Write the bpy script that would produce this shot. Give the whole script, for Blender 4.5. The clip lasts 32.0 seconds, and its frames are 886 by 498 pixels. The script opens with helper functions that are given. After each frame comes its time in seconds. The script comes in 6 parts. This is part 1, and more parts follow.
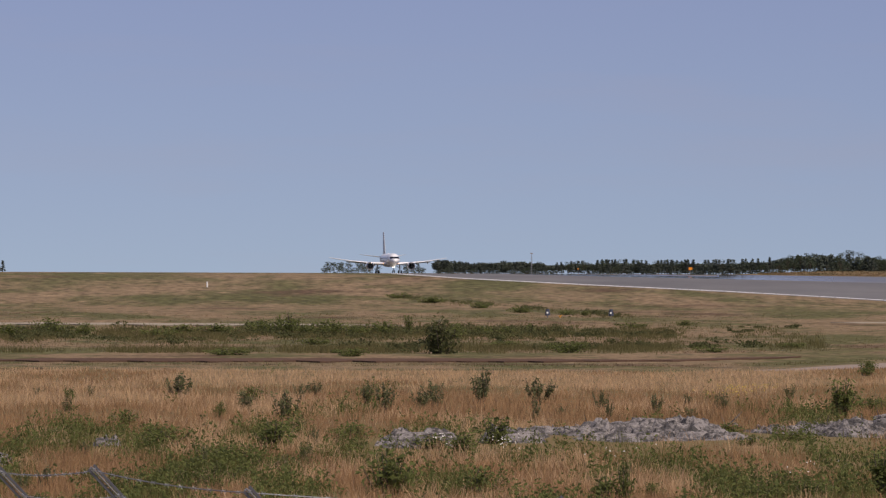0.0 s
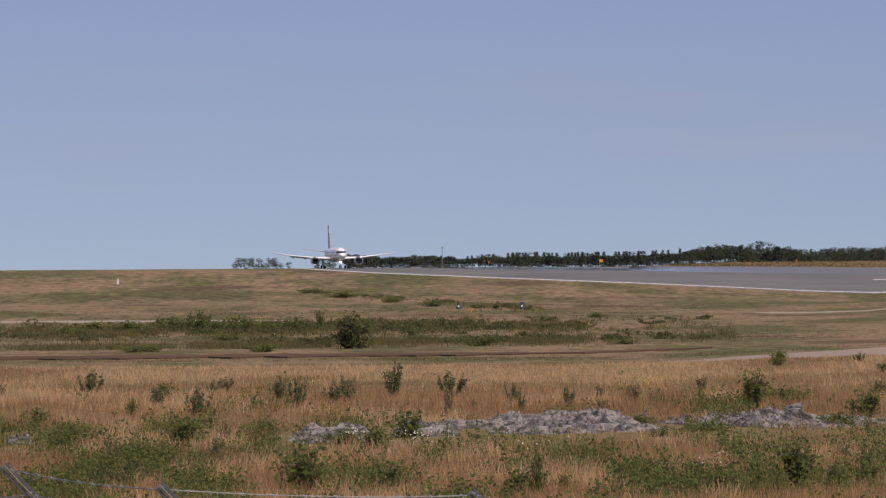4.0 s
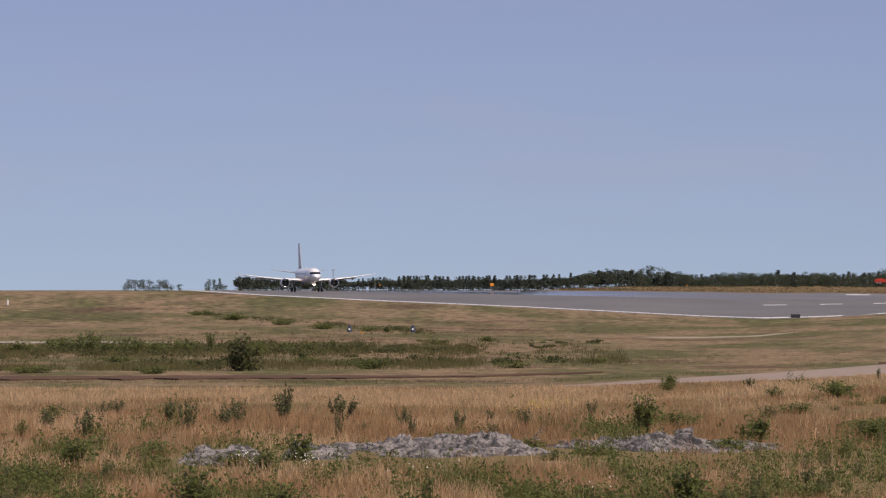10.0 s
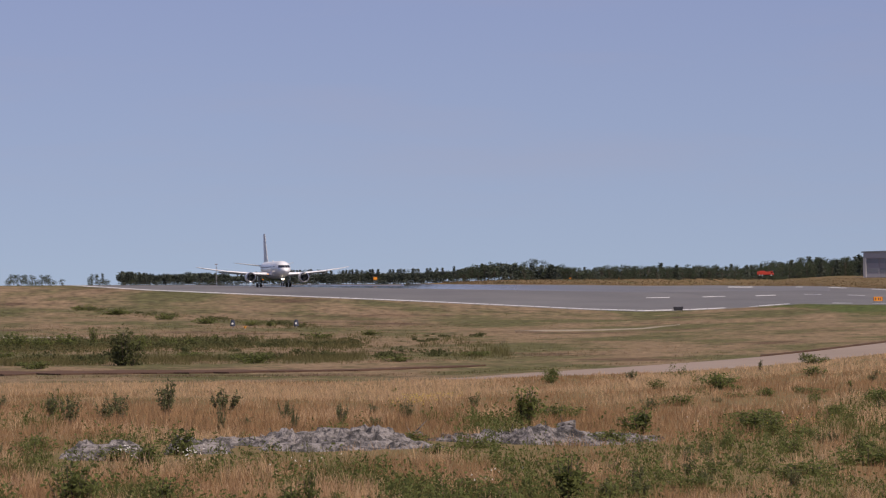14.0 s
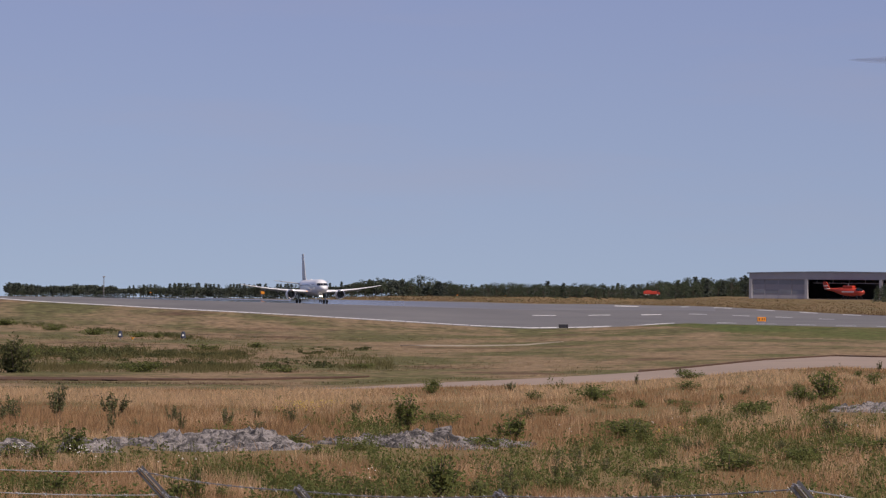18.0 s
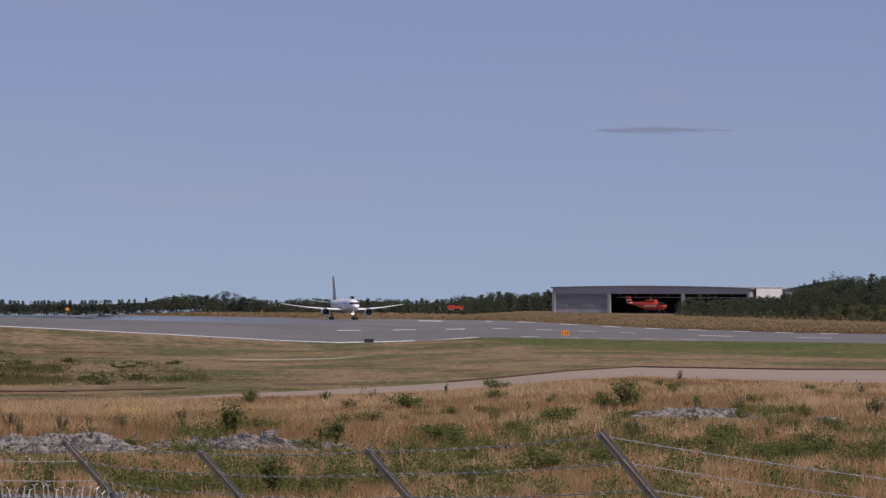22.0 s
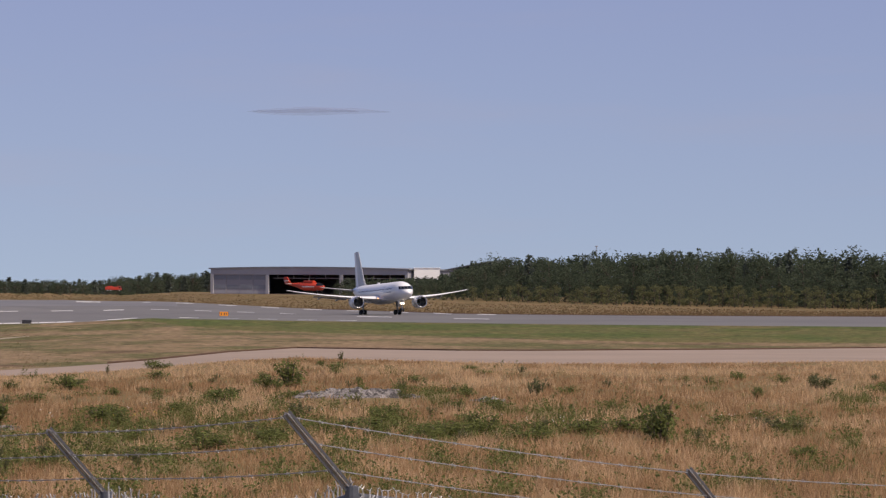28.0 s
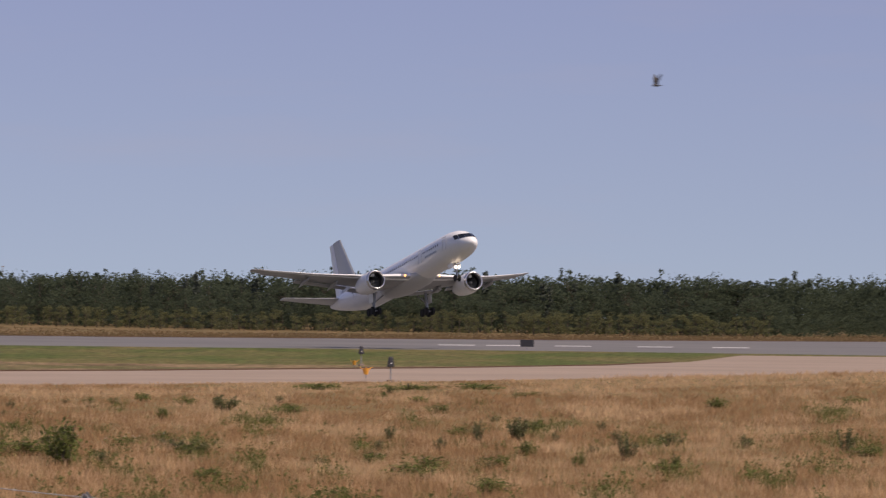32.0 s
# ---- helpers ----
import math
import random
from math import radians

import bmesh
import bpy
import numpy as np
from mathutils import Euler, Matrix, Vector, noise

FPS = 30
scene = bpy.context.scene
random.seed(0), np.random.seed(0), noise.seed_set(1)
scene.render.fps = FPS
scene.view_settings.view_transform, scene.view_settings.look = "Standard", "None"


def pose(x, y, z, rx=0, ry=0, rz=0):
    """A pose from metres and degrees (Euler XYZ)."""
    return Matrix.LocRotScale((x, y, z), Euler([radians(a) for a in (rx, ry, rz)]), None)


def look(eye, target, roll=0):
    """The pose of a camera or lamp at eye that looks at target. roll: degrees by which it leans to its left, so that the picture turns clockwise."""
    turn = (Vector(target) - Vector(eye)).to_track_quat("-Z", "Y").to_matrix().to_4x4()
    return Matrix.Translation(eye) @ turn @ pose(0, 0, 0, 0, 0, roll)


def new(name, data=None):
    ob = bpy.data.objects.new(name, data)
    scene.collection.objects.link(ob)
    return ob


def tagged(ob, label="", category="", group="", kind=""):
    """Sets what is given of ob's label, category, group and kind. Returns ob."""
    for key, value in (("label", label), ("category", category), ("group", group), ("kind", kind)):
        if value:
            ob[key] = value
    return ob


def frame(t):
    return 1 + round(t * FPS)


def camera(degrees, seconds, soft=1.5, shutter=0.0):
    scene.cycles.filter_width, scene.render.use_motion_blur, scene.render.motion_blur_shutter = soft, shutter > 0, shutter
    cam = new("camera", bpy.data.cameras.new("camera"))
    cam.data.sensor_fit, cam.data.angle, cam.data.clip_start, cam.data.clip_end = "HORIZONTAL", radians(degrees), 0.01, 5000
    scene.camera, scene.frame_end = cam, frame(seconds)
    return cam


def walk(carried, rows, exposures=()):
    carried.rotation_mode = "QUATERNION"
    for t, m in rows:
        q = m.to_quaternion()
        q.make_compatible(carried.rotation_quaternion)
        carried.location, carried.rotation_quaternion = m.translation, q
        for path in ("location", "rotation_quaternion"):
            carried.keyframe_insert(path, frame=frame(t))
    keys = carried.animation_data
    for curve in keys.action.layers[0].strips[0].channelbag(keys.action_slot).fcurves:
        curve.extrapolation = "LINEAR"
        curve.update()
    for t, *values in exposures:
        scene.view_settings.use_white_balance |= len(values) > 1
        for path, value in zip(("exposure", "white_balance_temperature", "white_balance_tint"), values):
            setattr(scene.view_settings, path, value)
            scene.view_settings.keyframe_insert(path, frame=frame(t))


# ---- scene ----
# ---- the camera: one long lens, panned after the aircraft ----
EYE = 3.0
LENS = 7400.0


def view(x, y, z, tilt, turn, roll):
    return Matrix.Translation((x, y, z)) @ pose(0, 0, 0, tilt, 0, turn) @ pose(0, 0, 0, 0, 0, roll)


PATH = [
    (0.0, 0.81, 8.04, 3.201, 90.1936, 2.005, 0.209),
    (0.5, 0.81, 8.05, 3.201, 90.1917, 1.8497, 0.228),
    (1.0, 0.81, 8.03, 3.201, 90.3366, 1.5987, 0.036),
    (1.5, 0.81, 8.05, 3.201, 90.4398, 1.5127, -0.232),
    (2.0, 0.8, 8.02, 3.2, 90.4418, 1.356, -0.37),
    (2.5, 0.81, 8.04, 3.201, 90.4464, 1.0804, -0.416),
    (4.5, 0.81, 8.03, 3.2, 89.9978, 0.4901, -0.336),
    (5.0, 0.81, 8.03, 3.2, 89.9602, 0.0937, -0.329),
    (5.5, 0.81, 8.03, 3.201, 90.151, 0.0806, -0.428),
    (6.0, 0.81, 8.03, 3.2, 90.1617, -0.0072, -0.356),
    (6.5, 0.81, 8.04, 3.201, 90.1955, -0.1294, -0.364),
    (7.0, 0.81, 8.03, 3.201, 90.2658, -0.3188, -0.392),
    (7.5, 0.81, 8.02, 3.2, 90.3722, -0.4014, -0.197),
    (8.0, 0.81, 8.03, 3.2, 90.4063, -0.5099, 0.019),
    (8.5, 0.81, 8.03, 3.2, 90.4918, -0.5384, 0.137),
    (9.0, 0.81, 8.03, 3.2, 90.3729, -0.5584, 0.177),
    (9.5, 0.81, 8.02, 3.2, 90.4216, -0.5877, 0.097),
    (10.0, 0.8, 8.02, 3.2, 90.4237, -0.7124, -0.024),
    (10.5, 0.81, 8.02, 3.2, 90.468, -0.8281, 0.029),
    (11.0, 0.8, 8.0, 3.199, 90.4824, -0.9119, 0.044),
    (11.5, 0.8, 8.02, 3.2, 90.464, -0.9821, -0.191),
    (12.0, 0.81, 8.03, 3.2, 90.3785, -1.1975, -0.269),
    (12.5, 0.8, 8.01, 3.2, 90.2746, -1.3515, -0.335),
    (13.0, 0.81, 8.0, 3.199, 90.2314, -1.8514, -0.351),
    (13.5, 0.82, 8.0, 3.199, 90.2566, -2.133, -0.343),
    (15.5, 0.83, 6.92, 3.158, 90.5636, -2.7484, 0.032),
    (16.0, 0.76, 5.88, 3.122, 90.5558, -2.9083, -0.061),
    (16.5, 0.71, 4.91, 3.091, 90.3722, -3.1243, 0.041),
    (17.0, 0.75, 4.88, 3.09, 90.4381, -3.3545, 0.375),
    (17.5, 0.76, 4.86, 3.09, 90.5442, -3.6197, 0.343),
    (18.0, 0.78, 4.88, 3.09, 90.562, -3.8442, 0.511),
    (18.5, 0.76, 4.85, 3.09, 90.4619, -3.9155, 0.468),
    (19.0, 0.75, 4.87, 3.09, 90.8238, -4.8584, -0.021),
    (19.5, 0.72, 4.87, 3.09, 90.6885, -5.0023, -0.021),
    (20.0, 0.64, 4.27, 3.073, 90.8074, -4.9047, 0.008),
    (20.5, 0.49, 3.03, 3.042, 90.6332, -5.0043, 0.254),
    (21.0, 0.34, 1.68, 3.016, 90.5329, -5.3882, 0.029),
    (21.5, 0.13, 0.27, 3.001, 90.5651, -6.0481, -0.032),
    (22.0, 0.03, 0.0, 3.0, 90.7929, -6.5371, 0.269),
    (22.5, 0.02, 0.0, 3.0, 90.8882, -6.5985, 0.383),
    (23.0, 0.0, 0.0, 3.0, 90.7345, -6.8674, 0.336),
    (23.5, -0.03, 0.0, 3.0, 90.607, -7.3098, 0.284),
    (24.0, -0.06, 0.0, 3.0, 90.6253, -7.8073, 0.729),
    (24.5, -0.06, 0.0, 3.0, 90.5669, -8.075, 0.534),
    (26.5, -0.08, 0.0, 3.0, 90.3383, -9.5756, 0.322),
    (27.0, -0.09, 0.0, 3.0, 90.1432, -9.9688, 0.467),
    (27.5, -0.1, 0.0, 3.0, 90.4054, -10.6092, 0.347),
    (28.0, -0.11, 0.0, 3.0, 90.553, -11.2231, 0.275),
    (28.5, -0.02, 0.47, 3.002, 90.6335, -11.8558, 0.404),
    (29.0, 0.01, 0.45, 3.002, 90.6994, -12.8766, 0.499),
    (29.5, 0.03, 0.43, 3.002, 90.5724, -13.7396, 0.668),
    (30.0, 0.05, 0.46, 3.002, 90.6722, -14.8371, 0.727),
    (30.5, 0.04, 0.43, 3.002, 90.637, -15.6092, 0.597),
    (31.0, 0.05, 0.46, 3.002, 90.7084, -16.6591, 0.512),
    (31.5, 0.04, 0.42, 3.002, 90.7602, -17.8318, 0.006),
    (32.0, 0.04, 0.38, 3.002, 90.8963, -19.3316, 0.52),
]
cam = camera(2 * math.degrees(math.atan(784 / LENS)), 32.0, soft=1.3, shutter=0.25)
TONE = [(0, -0.2, 7350, 15.5), (2, -0.16, 7350, 15.5), (5, -0.12, 7400, 15.5), (9, -0.06, 7400, 15.5), (12, -0.08, 7350, 16), (16, -0.11, 7300, 17), (19, -0.14, 7250, 16.5), (20, -0.16, 7150, 16.5), (21, -0.25, 7050, 16.5), (24, -0.25, 7050, 16), (26.5, -0.06, 7250, 16), (28, 0.02, 7450, 16), (29, 0.03, 7500, 15), (30, 0.03, 7600, 16.5), (32, 0.03, 7850, 18)]
walk(cam, [(t, view(*row)) for t, *row in PATH], [(t, s, k, g) for t, s, k, g in TONE])

# ---- light: high summer sun before the camera, thin haze ----
SUN_EL, SUN_AZ = radians(54), radians(138)
world = bpy.data.worlds.new("summer_sky")
scene.world = world
world.use_nodes = True
wn = world.node_tree.nodes
sky = wn.new("ShaderNodeTexSky")
sky.sky_type = "NISHITA"
sky.sun_disc = False
sky.sun_elevation, sky.sun_rotation = SUN_EL, SUN_AZ
sky.altitude, sky.air_density, sky.dust_density, sky.ozone_density = 0, 1.0, 0.3, 3.0
wn["Background"].inputs[1].default_value = 0.118
coord, lift, unit, tint = wn.new("ShaderNodeTexCoord"), wn.new("ShaderNodeVectorMath"), wn.new("ShaderNodeVectorMath"), wn.new("ShaderNodeMix")
lift.inputs[1].default_value = (0, 0, 0.17)
unit.operation = "NORMALIZE"
tint.data_type, tint.blend_type = "RGBA", "MULTIPLY"
tint.inputs[0].default_value = 1.0
parts_, rise, hue = wn.new("ShaderNodeSeparateXYZ"), wn.new("ShaderNodeMapRange"), wn.new("ShaderNodeMix")
rise.inputs["From Min"].default_value, rise.inputs["From Max"].default_value = -0.01, 0.075
hue.data_type = "RGBA"
hue.inputs[6].default_value, hue.inputs[7].default_value = (1.105, 0.985, 0.955, 1), (1.10, 0.92, 1.02, 1)
spread, veil, thin, white = wn.new("ShaderNodeMapping"), wn.new("ShaderNodeTexNoise"), wn.new("ShaderNodeMapRange"), wn.new("ShaderNodeMix")
spread.inputs["Scale"].default_value, spread.inputs["Rotation"].default_value = (9, 9, 60), (0.0, radians(4), 0)
veil.inputs["Scale"].default_value, veil.inputs["Detail"].default_value, veil.inputs["Roughness"].default_value = 1.0, 6, 0.55
thin.inputs["From Min"].default_value, thin.inputs["From Max"].default_value, thin.inputs["To Max"].default_value = 0.5, 0.78, 0.16
white.data_type = "RGBA"
white.inputs[7].default_value = (3.6, 3.3, 3.95, 1)
for a, b in ((coord.outputs["Generated"], parts_.inputs[0]), (parts_.outputs[2], rise.inputs[0]), (rise.outputs[0], hue.inputs[0]), (hue.outputs[2], tint.inputs[7]),
             (coord.outputs["Generated"], spread.inputs[0]), (spread.outputs[0], veil.inputs[0]), (veil.outputs["Fac"], thin.inputs[0]), (thin.outputs[0], white.inputs[0])):
    world.node_tree.links.new(a, b)
for a, b in ((coord.outputs["Generated"], lift.inputs[0]), (lift.outputs[0], unit.inputs[0]), (unit.outputs[0], sky.inputs[0]), (sky.outputs[0], tint.inputs[6]), (tint.outputs[2], white.inputs[6]), (white.outputs[2], wn["Background"].inputs[0])):
    world.node_tree.links.new(a, b)
sun = new("sun", bpy.data.lights.new("sun", "SUN"))
sun.data.energy, sun.data.angle, sun.data.color = 4.5, radians(0.53), (1, 0.95, 0.87)
sun.matrix_world = look(Vector((math.sin(SUN_AZ) * math.cos(SUN_EL), math.cos(SUN_AZ) * math.cos(SUN_EL), math.sin(SUN_EL))) * 100, (0, 0, 0))

# ---- the plan: bearings to the right of north, drops below eye level ----
_b = np.arange(-24000, 39001, 1.0)
_rate = np.interp(_b, [-9000, 560, 660, 1020, 1110, 1300, 2200, 9000], [0.992, 0.992, 0.96, 0.61, 0.577, 0.577, 0.605, 0.605])
_wide = np.interp(_b, [-9000, 150, 350, 1250, 1450, 2200, 9000], [0.992, 0.992, 0.955, 0.615, 0.578, 0.605, 0.605])
_turn = np.cumsum(_rate)
_turn -= np.interp(0, _b, _turn)
REACH = 12500.0


def azimuth(b):
    return np.interp(b, _b, _turn) / LENS


def bearing_of(az):
    return np.interp(az * LENS, _turn, _b)


def nearness(b, r):
    """The land lies closer in the west; the near field turns over a wider arc."""
    u = np.clip((r - 215) / 300, 0, 1)
    return 0.592 / (np.interp(b, _b, _wide) * (1 - u) + np.interp(b, _b, _rate) * u)


def level(b, r):
    """Height of the land at bearing b and range r."""
    z = np.interp(r, [0, 30, 56, 125, 171, 215, 400, 600, 850, 1174, 1564, 1752, 2250, 2600, 3200, 6000],
                  [-2.9, -2.95, -3.0, -2.92, -2.95, -3.2, -3.9, -4.5, -5.3, -4.75, -3.4, -3.1, -3.3, -3.6, -5.0, -9.0])
    lift = np.interp(b, [700, 1100], [0, 1]) * np.interp(r, [1100, 1500, 1700, 3200], [0, 0.4, 0.9, 3.0])
    dip = np.interp(b, [60, 137, 261, 403, 543, 676, 760, 920, 1010, 1120], [0, 0.3, 0.78, 0.78, 1.12, 1.15, 1.55, 1.45, 0.9, 0]) * np.interp(r, [1100, 1450, 1950, 2120, 2220], [0, 1, 1, 0.8, 0])
    bank = np.interp(b, [250, 420, 700, 950], [0, 1, 1, 0]) * np.interp(r, [2140, 2270], [0, 1.3])
    return EYE + z + lift - dip + bank


def origin(b):
    """The point from which a bearing is taken: further north in the west."""
    k = np.clip((np.interp(b, _b, _wide) - 0.605) / 0.387, 0, 1)
    return 0.806 * k, 8.03 * k, 0.2 * k


def place(b, r, up=0.0):
    a, d = azimuth(b), r * nearness(b, r)
    ox, oy, oz = origin(b)
    return Vector((ox + d * np.sin(a), oy + d * np.cos(a), level(b, r) + oz * min(1.0, 900.0 / r) + up))


def height_at(x, y, far=True):
    b = bearing_of(np.arctan2(x, y))
    for _ in range(4):
        ox, oy, oz = origin(b)
        b = bearing_of(np.arctan2(x - ox, y - oy))
    r = np.hypot(x - ox, y - oy) / nearness(b, 900 if far else 100)
    return level(b, r) + oz * min(1.0, 900.0 / r)


_r = np.geomspace(40, 2300, 1500)


def range_at(b, drop):
    """The range at which the land at bearing b lies that far below eye level (in 1/12500)."""
    drops = (EYE - level(b, _r)) * REACH / _r
    return float(np.interp(drop, drops[::-1], _r[::-1]))


def ranges_at(b, drop):
    """range_at for many places at once, by slices of the bearing over which the land changes."""
    slice_of = np.round(np.clip((b - 50) / 10, 0, 108)).astype(int)
    out = np.empty(len(b))
    for k in np.unique(slice_of):
        drops = (EYE - level(50 + 10.0 * k, _r)) * REACH / _r
        out[slice_of == k] = np.interp(drop[slice_of == k], drops[::-1], _r[::-1])
    return out


def spot(b, drop, up=0.0):
    return place(b, range_at(b, drop), up)


# ---- materials ----
def mat(name, color, rough=0.8, metal=0.0, color2=None, scale=1.0, fine=12.0, bump=0.0, island=0.0, each=0.0, spec=0.5, translucent=0.0, emit=0.0, squash=(1, 1, 1), sharp=0.0, grain=0.0):
    """Two scales of noise between two colours, with relief, and a third of fine grain."""
    m = bpy.data.materials.new(name)
    m.use_nodes = True
    n, l = m.node_tree.nodes, m.node_tree.links
    b = n["Principled BSDF"]
    b.inputs["Roughness"].default_value, b.inputs["Metallic"].default_value = rough, metal
    b.inputs["Specular IOR Level"].default_value = spec
    color2 = color2 or tuple(c * 0.75 for c in color)
    geo = n.new("ShaderNodeTexCoord")
    mp = n.new("ShaderNodeMapping")
    mp.inputs["Scale"].default_value = squash
    l.new(geo.outputs["Object"], mp.inputs[0])
    a, c = n.new("ShaderNodeTexNoise"), n.new("ShaderNodeTexNoise")
    a.inputs["Scale"].default_value, c.inputs["Scale"].default_value = scale, scale * fine
    a.inputs["Detail"].default_value, c.inputs["Detail"].default_value = 5, 5
    a.inputs["Roughness"].default_value, c.inputs["Roughness"].default_value = 0.6, 0.65
    for q in (a, c):
        l.new(mp.outputs[0], q.inputs["Vector"])
    mix = n.new("ShaderNodeMath")
    mix.operation = "MULTIPLY_ADD"
    l.new(c.outputs["Fac"], mix.inputs[0])
    mix.inputs[1].default_value = 0.5
    l.new(a.outputs["Fac"], mix.inputs[2])
    last = mix.outputs[0]
    if grain:
        gn, ga = n.new("ShaderNodeTexNoise"), n.new("ShaderNodeMath")
        gn.inputs["Scale"].default_value, gn.inputs["Detail"].default_value, gn.inputs["Roughness"].default_value = scale * fine * 7, 4, 0.7
        l.new(mp.outputs[0], gn.inputs["Vector"])
        ga.operation = "MULTIPLY_ADD"
        ga.inputs[1].default_value = grain
        less = n.new("ShaderNodeMath")
        less.operation = "SUBTRACT"
        less.inputs[1].default_value = 0.5
        l.new(gn.outputs["Fac"], less.inputs[0])
        l.new(less.outputs[0], ga.inputs[0])
        l.new(last, ga.inputs[2])
        last = ga.outputs[0]
    if island or each:
        src = n.new("ShaderNodeNewGeometry").outputs["Random Per Island"] if island else n.new("ShaderNodeObjectInfo").outputs["Random"]
        add = n.new("ShaderNodeMath")
        add.operation = "MULTIPLY_ADD"
        l.new(src, add.inputs[0])
        add.inputs[1].default_value = island or each
        l.new(last, add.inputs[2])
        last = add.outputs[0]
    ramp = n.new("ShaderNodeValToRGB")
    lo, hi = 0.5 + sharp, 1.0 + (island or each) - sharp
    ramp.color_ramp.elements[0].position, ramp.color_ramp.elements[1].position = 0.0, 1.0
    sc = n.new("ShaderNodeMapRange")
    sc.inputs["From Min"].default_value, sc.inputs["From Max"].default_value = lo, hi
    l.new(last, sc.inputs[0])
    l.new(sc.outputs[0], ramp.inputs[0])
    ramp.color_ramp.elements[0].color, ramp.color_ramp.elements[1].color = (*color, 1), (*color2, 1)
    l.new(ramp.outputs[0], b.inputs["Base Color"])
    if bump:
        bp = n.new("ShaderNodeBump")
        bp.inputs["Strength"].default_value = bump
        bp.inputs["Distance"].default_value = 0.05
        l.new(c.outputs["Fac"], bp.inputs["Height"])
        l.new(bp.outputs[0], b.inputs["Normal"])
    if translucent:
        t, s = n.new("ShaderNodeBsdfTranslucent"), n.new("ShaderNodeMixShader")
        s.inputs[0].default_value = translucent
        l.new(ramp.outputs[0], t.inputs[0])
        l.new(b.outputs[0], s.inputs[1])
        l.new(t.outputs[0], s.inputs[2])
        l.new(s.outputs[0], n["Material Output"].inputs[0])
    if emit:
        b.inputs["Emission Color"].default_value = (*color, 1)
        b.inputs["Emission Strength"].default_value = emit
    return m


def swath_grass(name, tan, olive, brown, translucent=0.0):
    """Grass in long swaths of tan, olive and brown, broken by finer patches and by grain."""
    m = bpy.data.materials.new(name)
    m.use_nodes = True
    n, l = m.node_tree.nodes, m.node_tree.links
    bs = n["Principled BSDF"]
    bs.inputs["Roughness"].default_value, bs.inputs["Specular IOR Level"].default_value = 0.95, 0.05
    tc, sep, ang, far, inv = n.new("ShaderNodeTexCoord"), n.new("ShaderNodeSeparateXYZ"), n.new("ShaderNodeMath"), n.new("ShaderNodeVectorMath"), n.new("ShaderNodeMath")
    l.new(tc.outputs["Object"], sep.inputs[0])
    ang.operation, far.operation, inv.operation = "ARCTAN2", "LENGTH", "DIVIDE"
    l.new(sep.outputs[0], ang.inputs[0])
    l.new(sep.outputs[1], ang.inputs[1])
    l.new(tc.outputs["Object"], far.inputs[0])
    inv.inputs[0].default_value = 1000.0
    l.new(far.outputs["Value"], inv.inputs[1])
    def layer(along, across, detail, seed):
        cb, mp, no = n.new("ShaderNodeCombineXYZ"), n.new("ShaderNodeMapping"), n.new("ShaderNodeTexNoise")
        l.new(ang.outputs[0], cb.inputs[0])
        l.new(inv.outputs[0], cb.inputs[1])
        cb.inputs[2].default_value = seed
        mp.inputs["Scale"].default_value = (along, across, 1)
        no.inputs["Scale"].default_value, no.inputs["Detail"].default_value, no.inputs["Roughness"].default_value = 1.0, detail, 0.6
        l.new(cb.outputs[0], mp.inputs[0])
        l.new(mp.outputs[0], no.inputs["Vector"])
        return no.outputs["Fac"]
    def mixed(value, lo, hi, a, b):
        mr, mx = n.new("ShaderNodeMapRange"), n.new("ShaderNodeMix")
        mr.interpolation_type = "SMOOTHSTEP"
        mr.inputs["From Min"].default_value, mr.inputs["From Max"].default_value = lo, hi
        mx.data_type = "RGBA"
        l.new(value, mr.inputs[0])
        l.new(mr.outputs[0], mx.inputs[0])
        for k, q in ((6, a), (7, b)):
            if isinstance(q, tuple):
                mx.inputs[k].default_value = (*q, 1)
            else:
                l.new(q, mx.inputs[k])
        return mx.outputs[2]
    c = mixed(layer(26, 1.6, 4, 1.0), 0.42, 0.60, tan, olive)
    c = mixed(layer(20, 2.6, 5, 7.0), 0.55, 0.68, c, brown)
    c = mixed(layer(110, 6.0, 4, 13.0), 0.50, 0.72, c, tuple(k * 0.8 for k in olive))
    c = mixed(layer(90, 9.0, 3, 19.0), 0.58, 0.74, c, tuple(min(1, k * 1.3) for k in tan))
    mul = n.new("ShaderNodeMix")
    fibre = layer(420, 26, 5, 31.0)
    mr = n.new("ShaderNodeMapRange")
    mr.inputs["From Min"].default_value, mr.inputs["From Max"].default_value, mr.inputs["To Min"].default_value, mr.inputs["To Max"].default_value = 0.32, 0.68, 0.55, 1.45
    l.new(fibre, mr.inputs[0])
    mul.data_type, mul.blend_type = "RGBA", "MULTIPLY"
    mul.inputs[0].default_value = 1.0
    l.new(c, mul.inputs[6])
    l.new(mr.outputs[0], mul.inputs[7])
    l.new(mul.outputs[2], bs.inputs["Base Color"])
    if translucent:
        t, mx = n.new("ShaderNodeBsdfTranslucent"), n.new("ShaderNodeMixShader")
        mx.inputs[0].default_value = translucent
        l.new(mul.outputs[2], t.inputs[0])
        l.new(bs.outputs[0], mx.inputs[1])
        l.new(t.outputs[0], mx.inputs[2])
        l.new(mx.outputs[0], n["Material Output"].inputs[0])
    else:
        bp = n.new("ShaderNodeBump")
        bp.inputs["Strength"].default_value, bp.inputs["Distance"].default_value = 0.5, 0.05
        l.new(fibre, bp.inputs["Height"])
        l.new(bp.outputs[0], bs.inputs["Normal"])
    return m


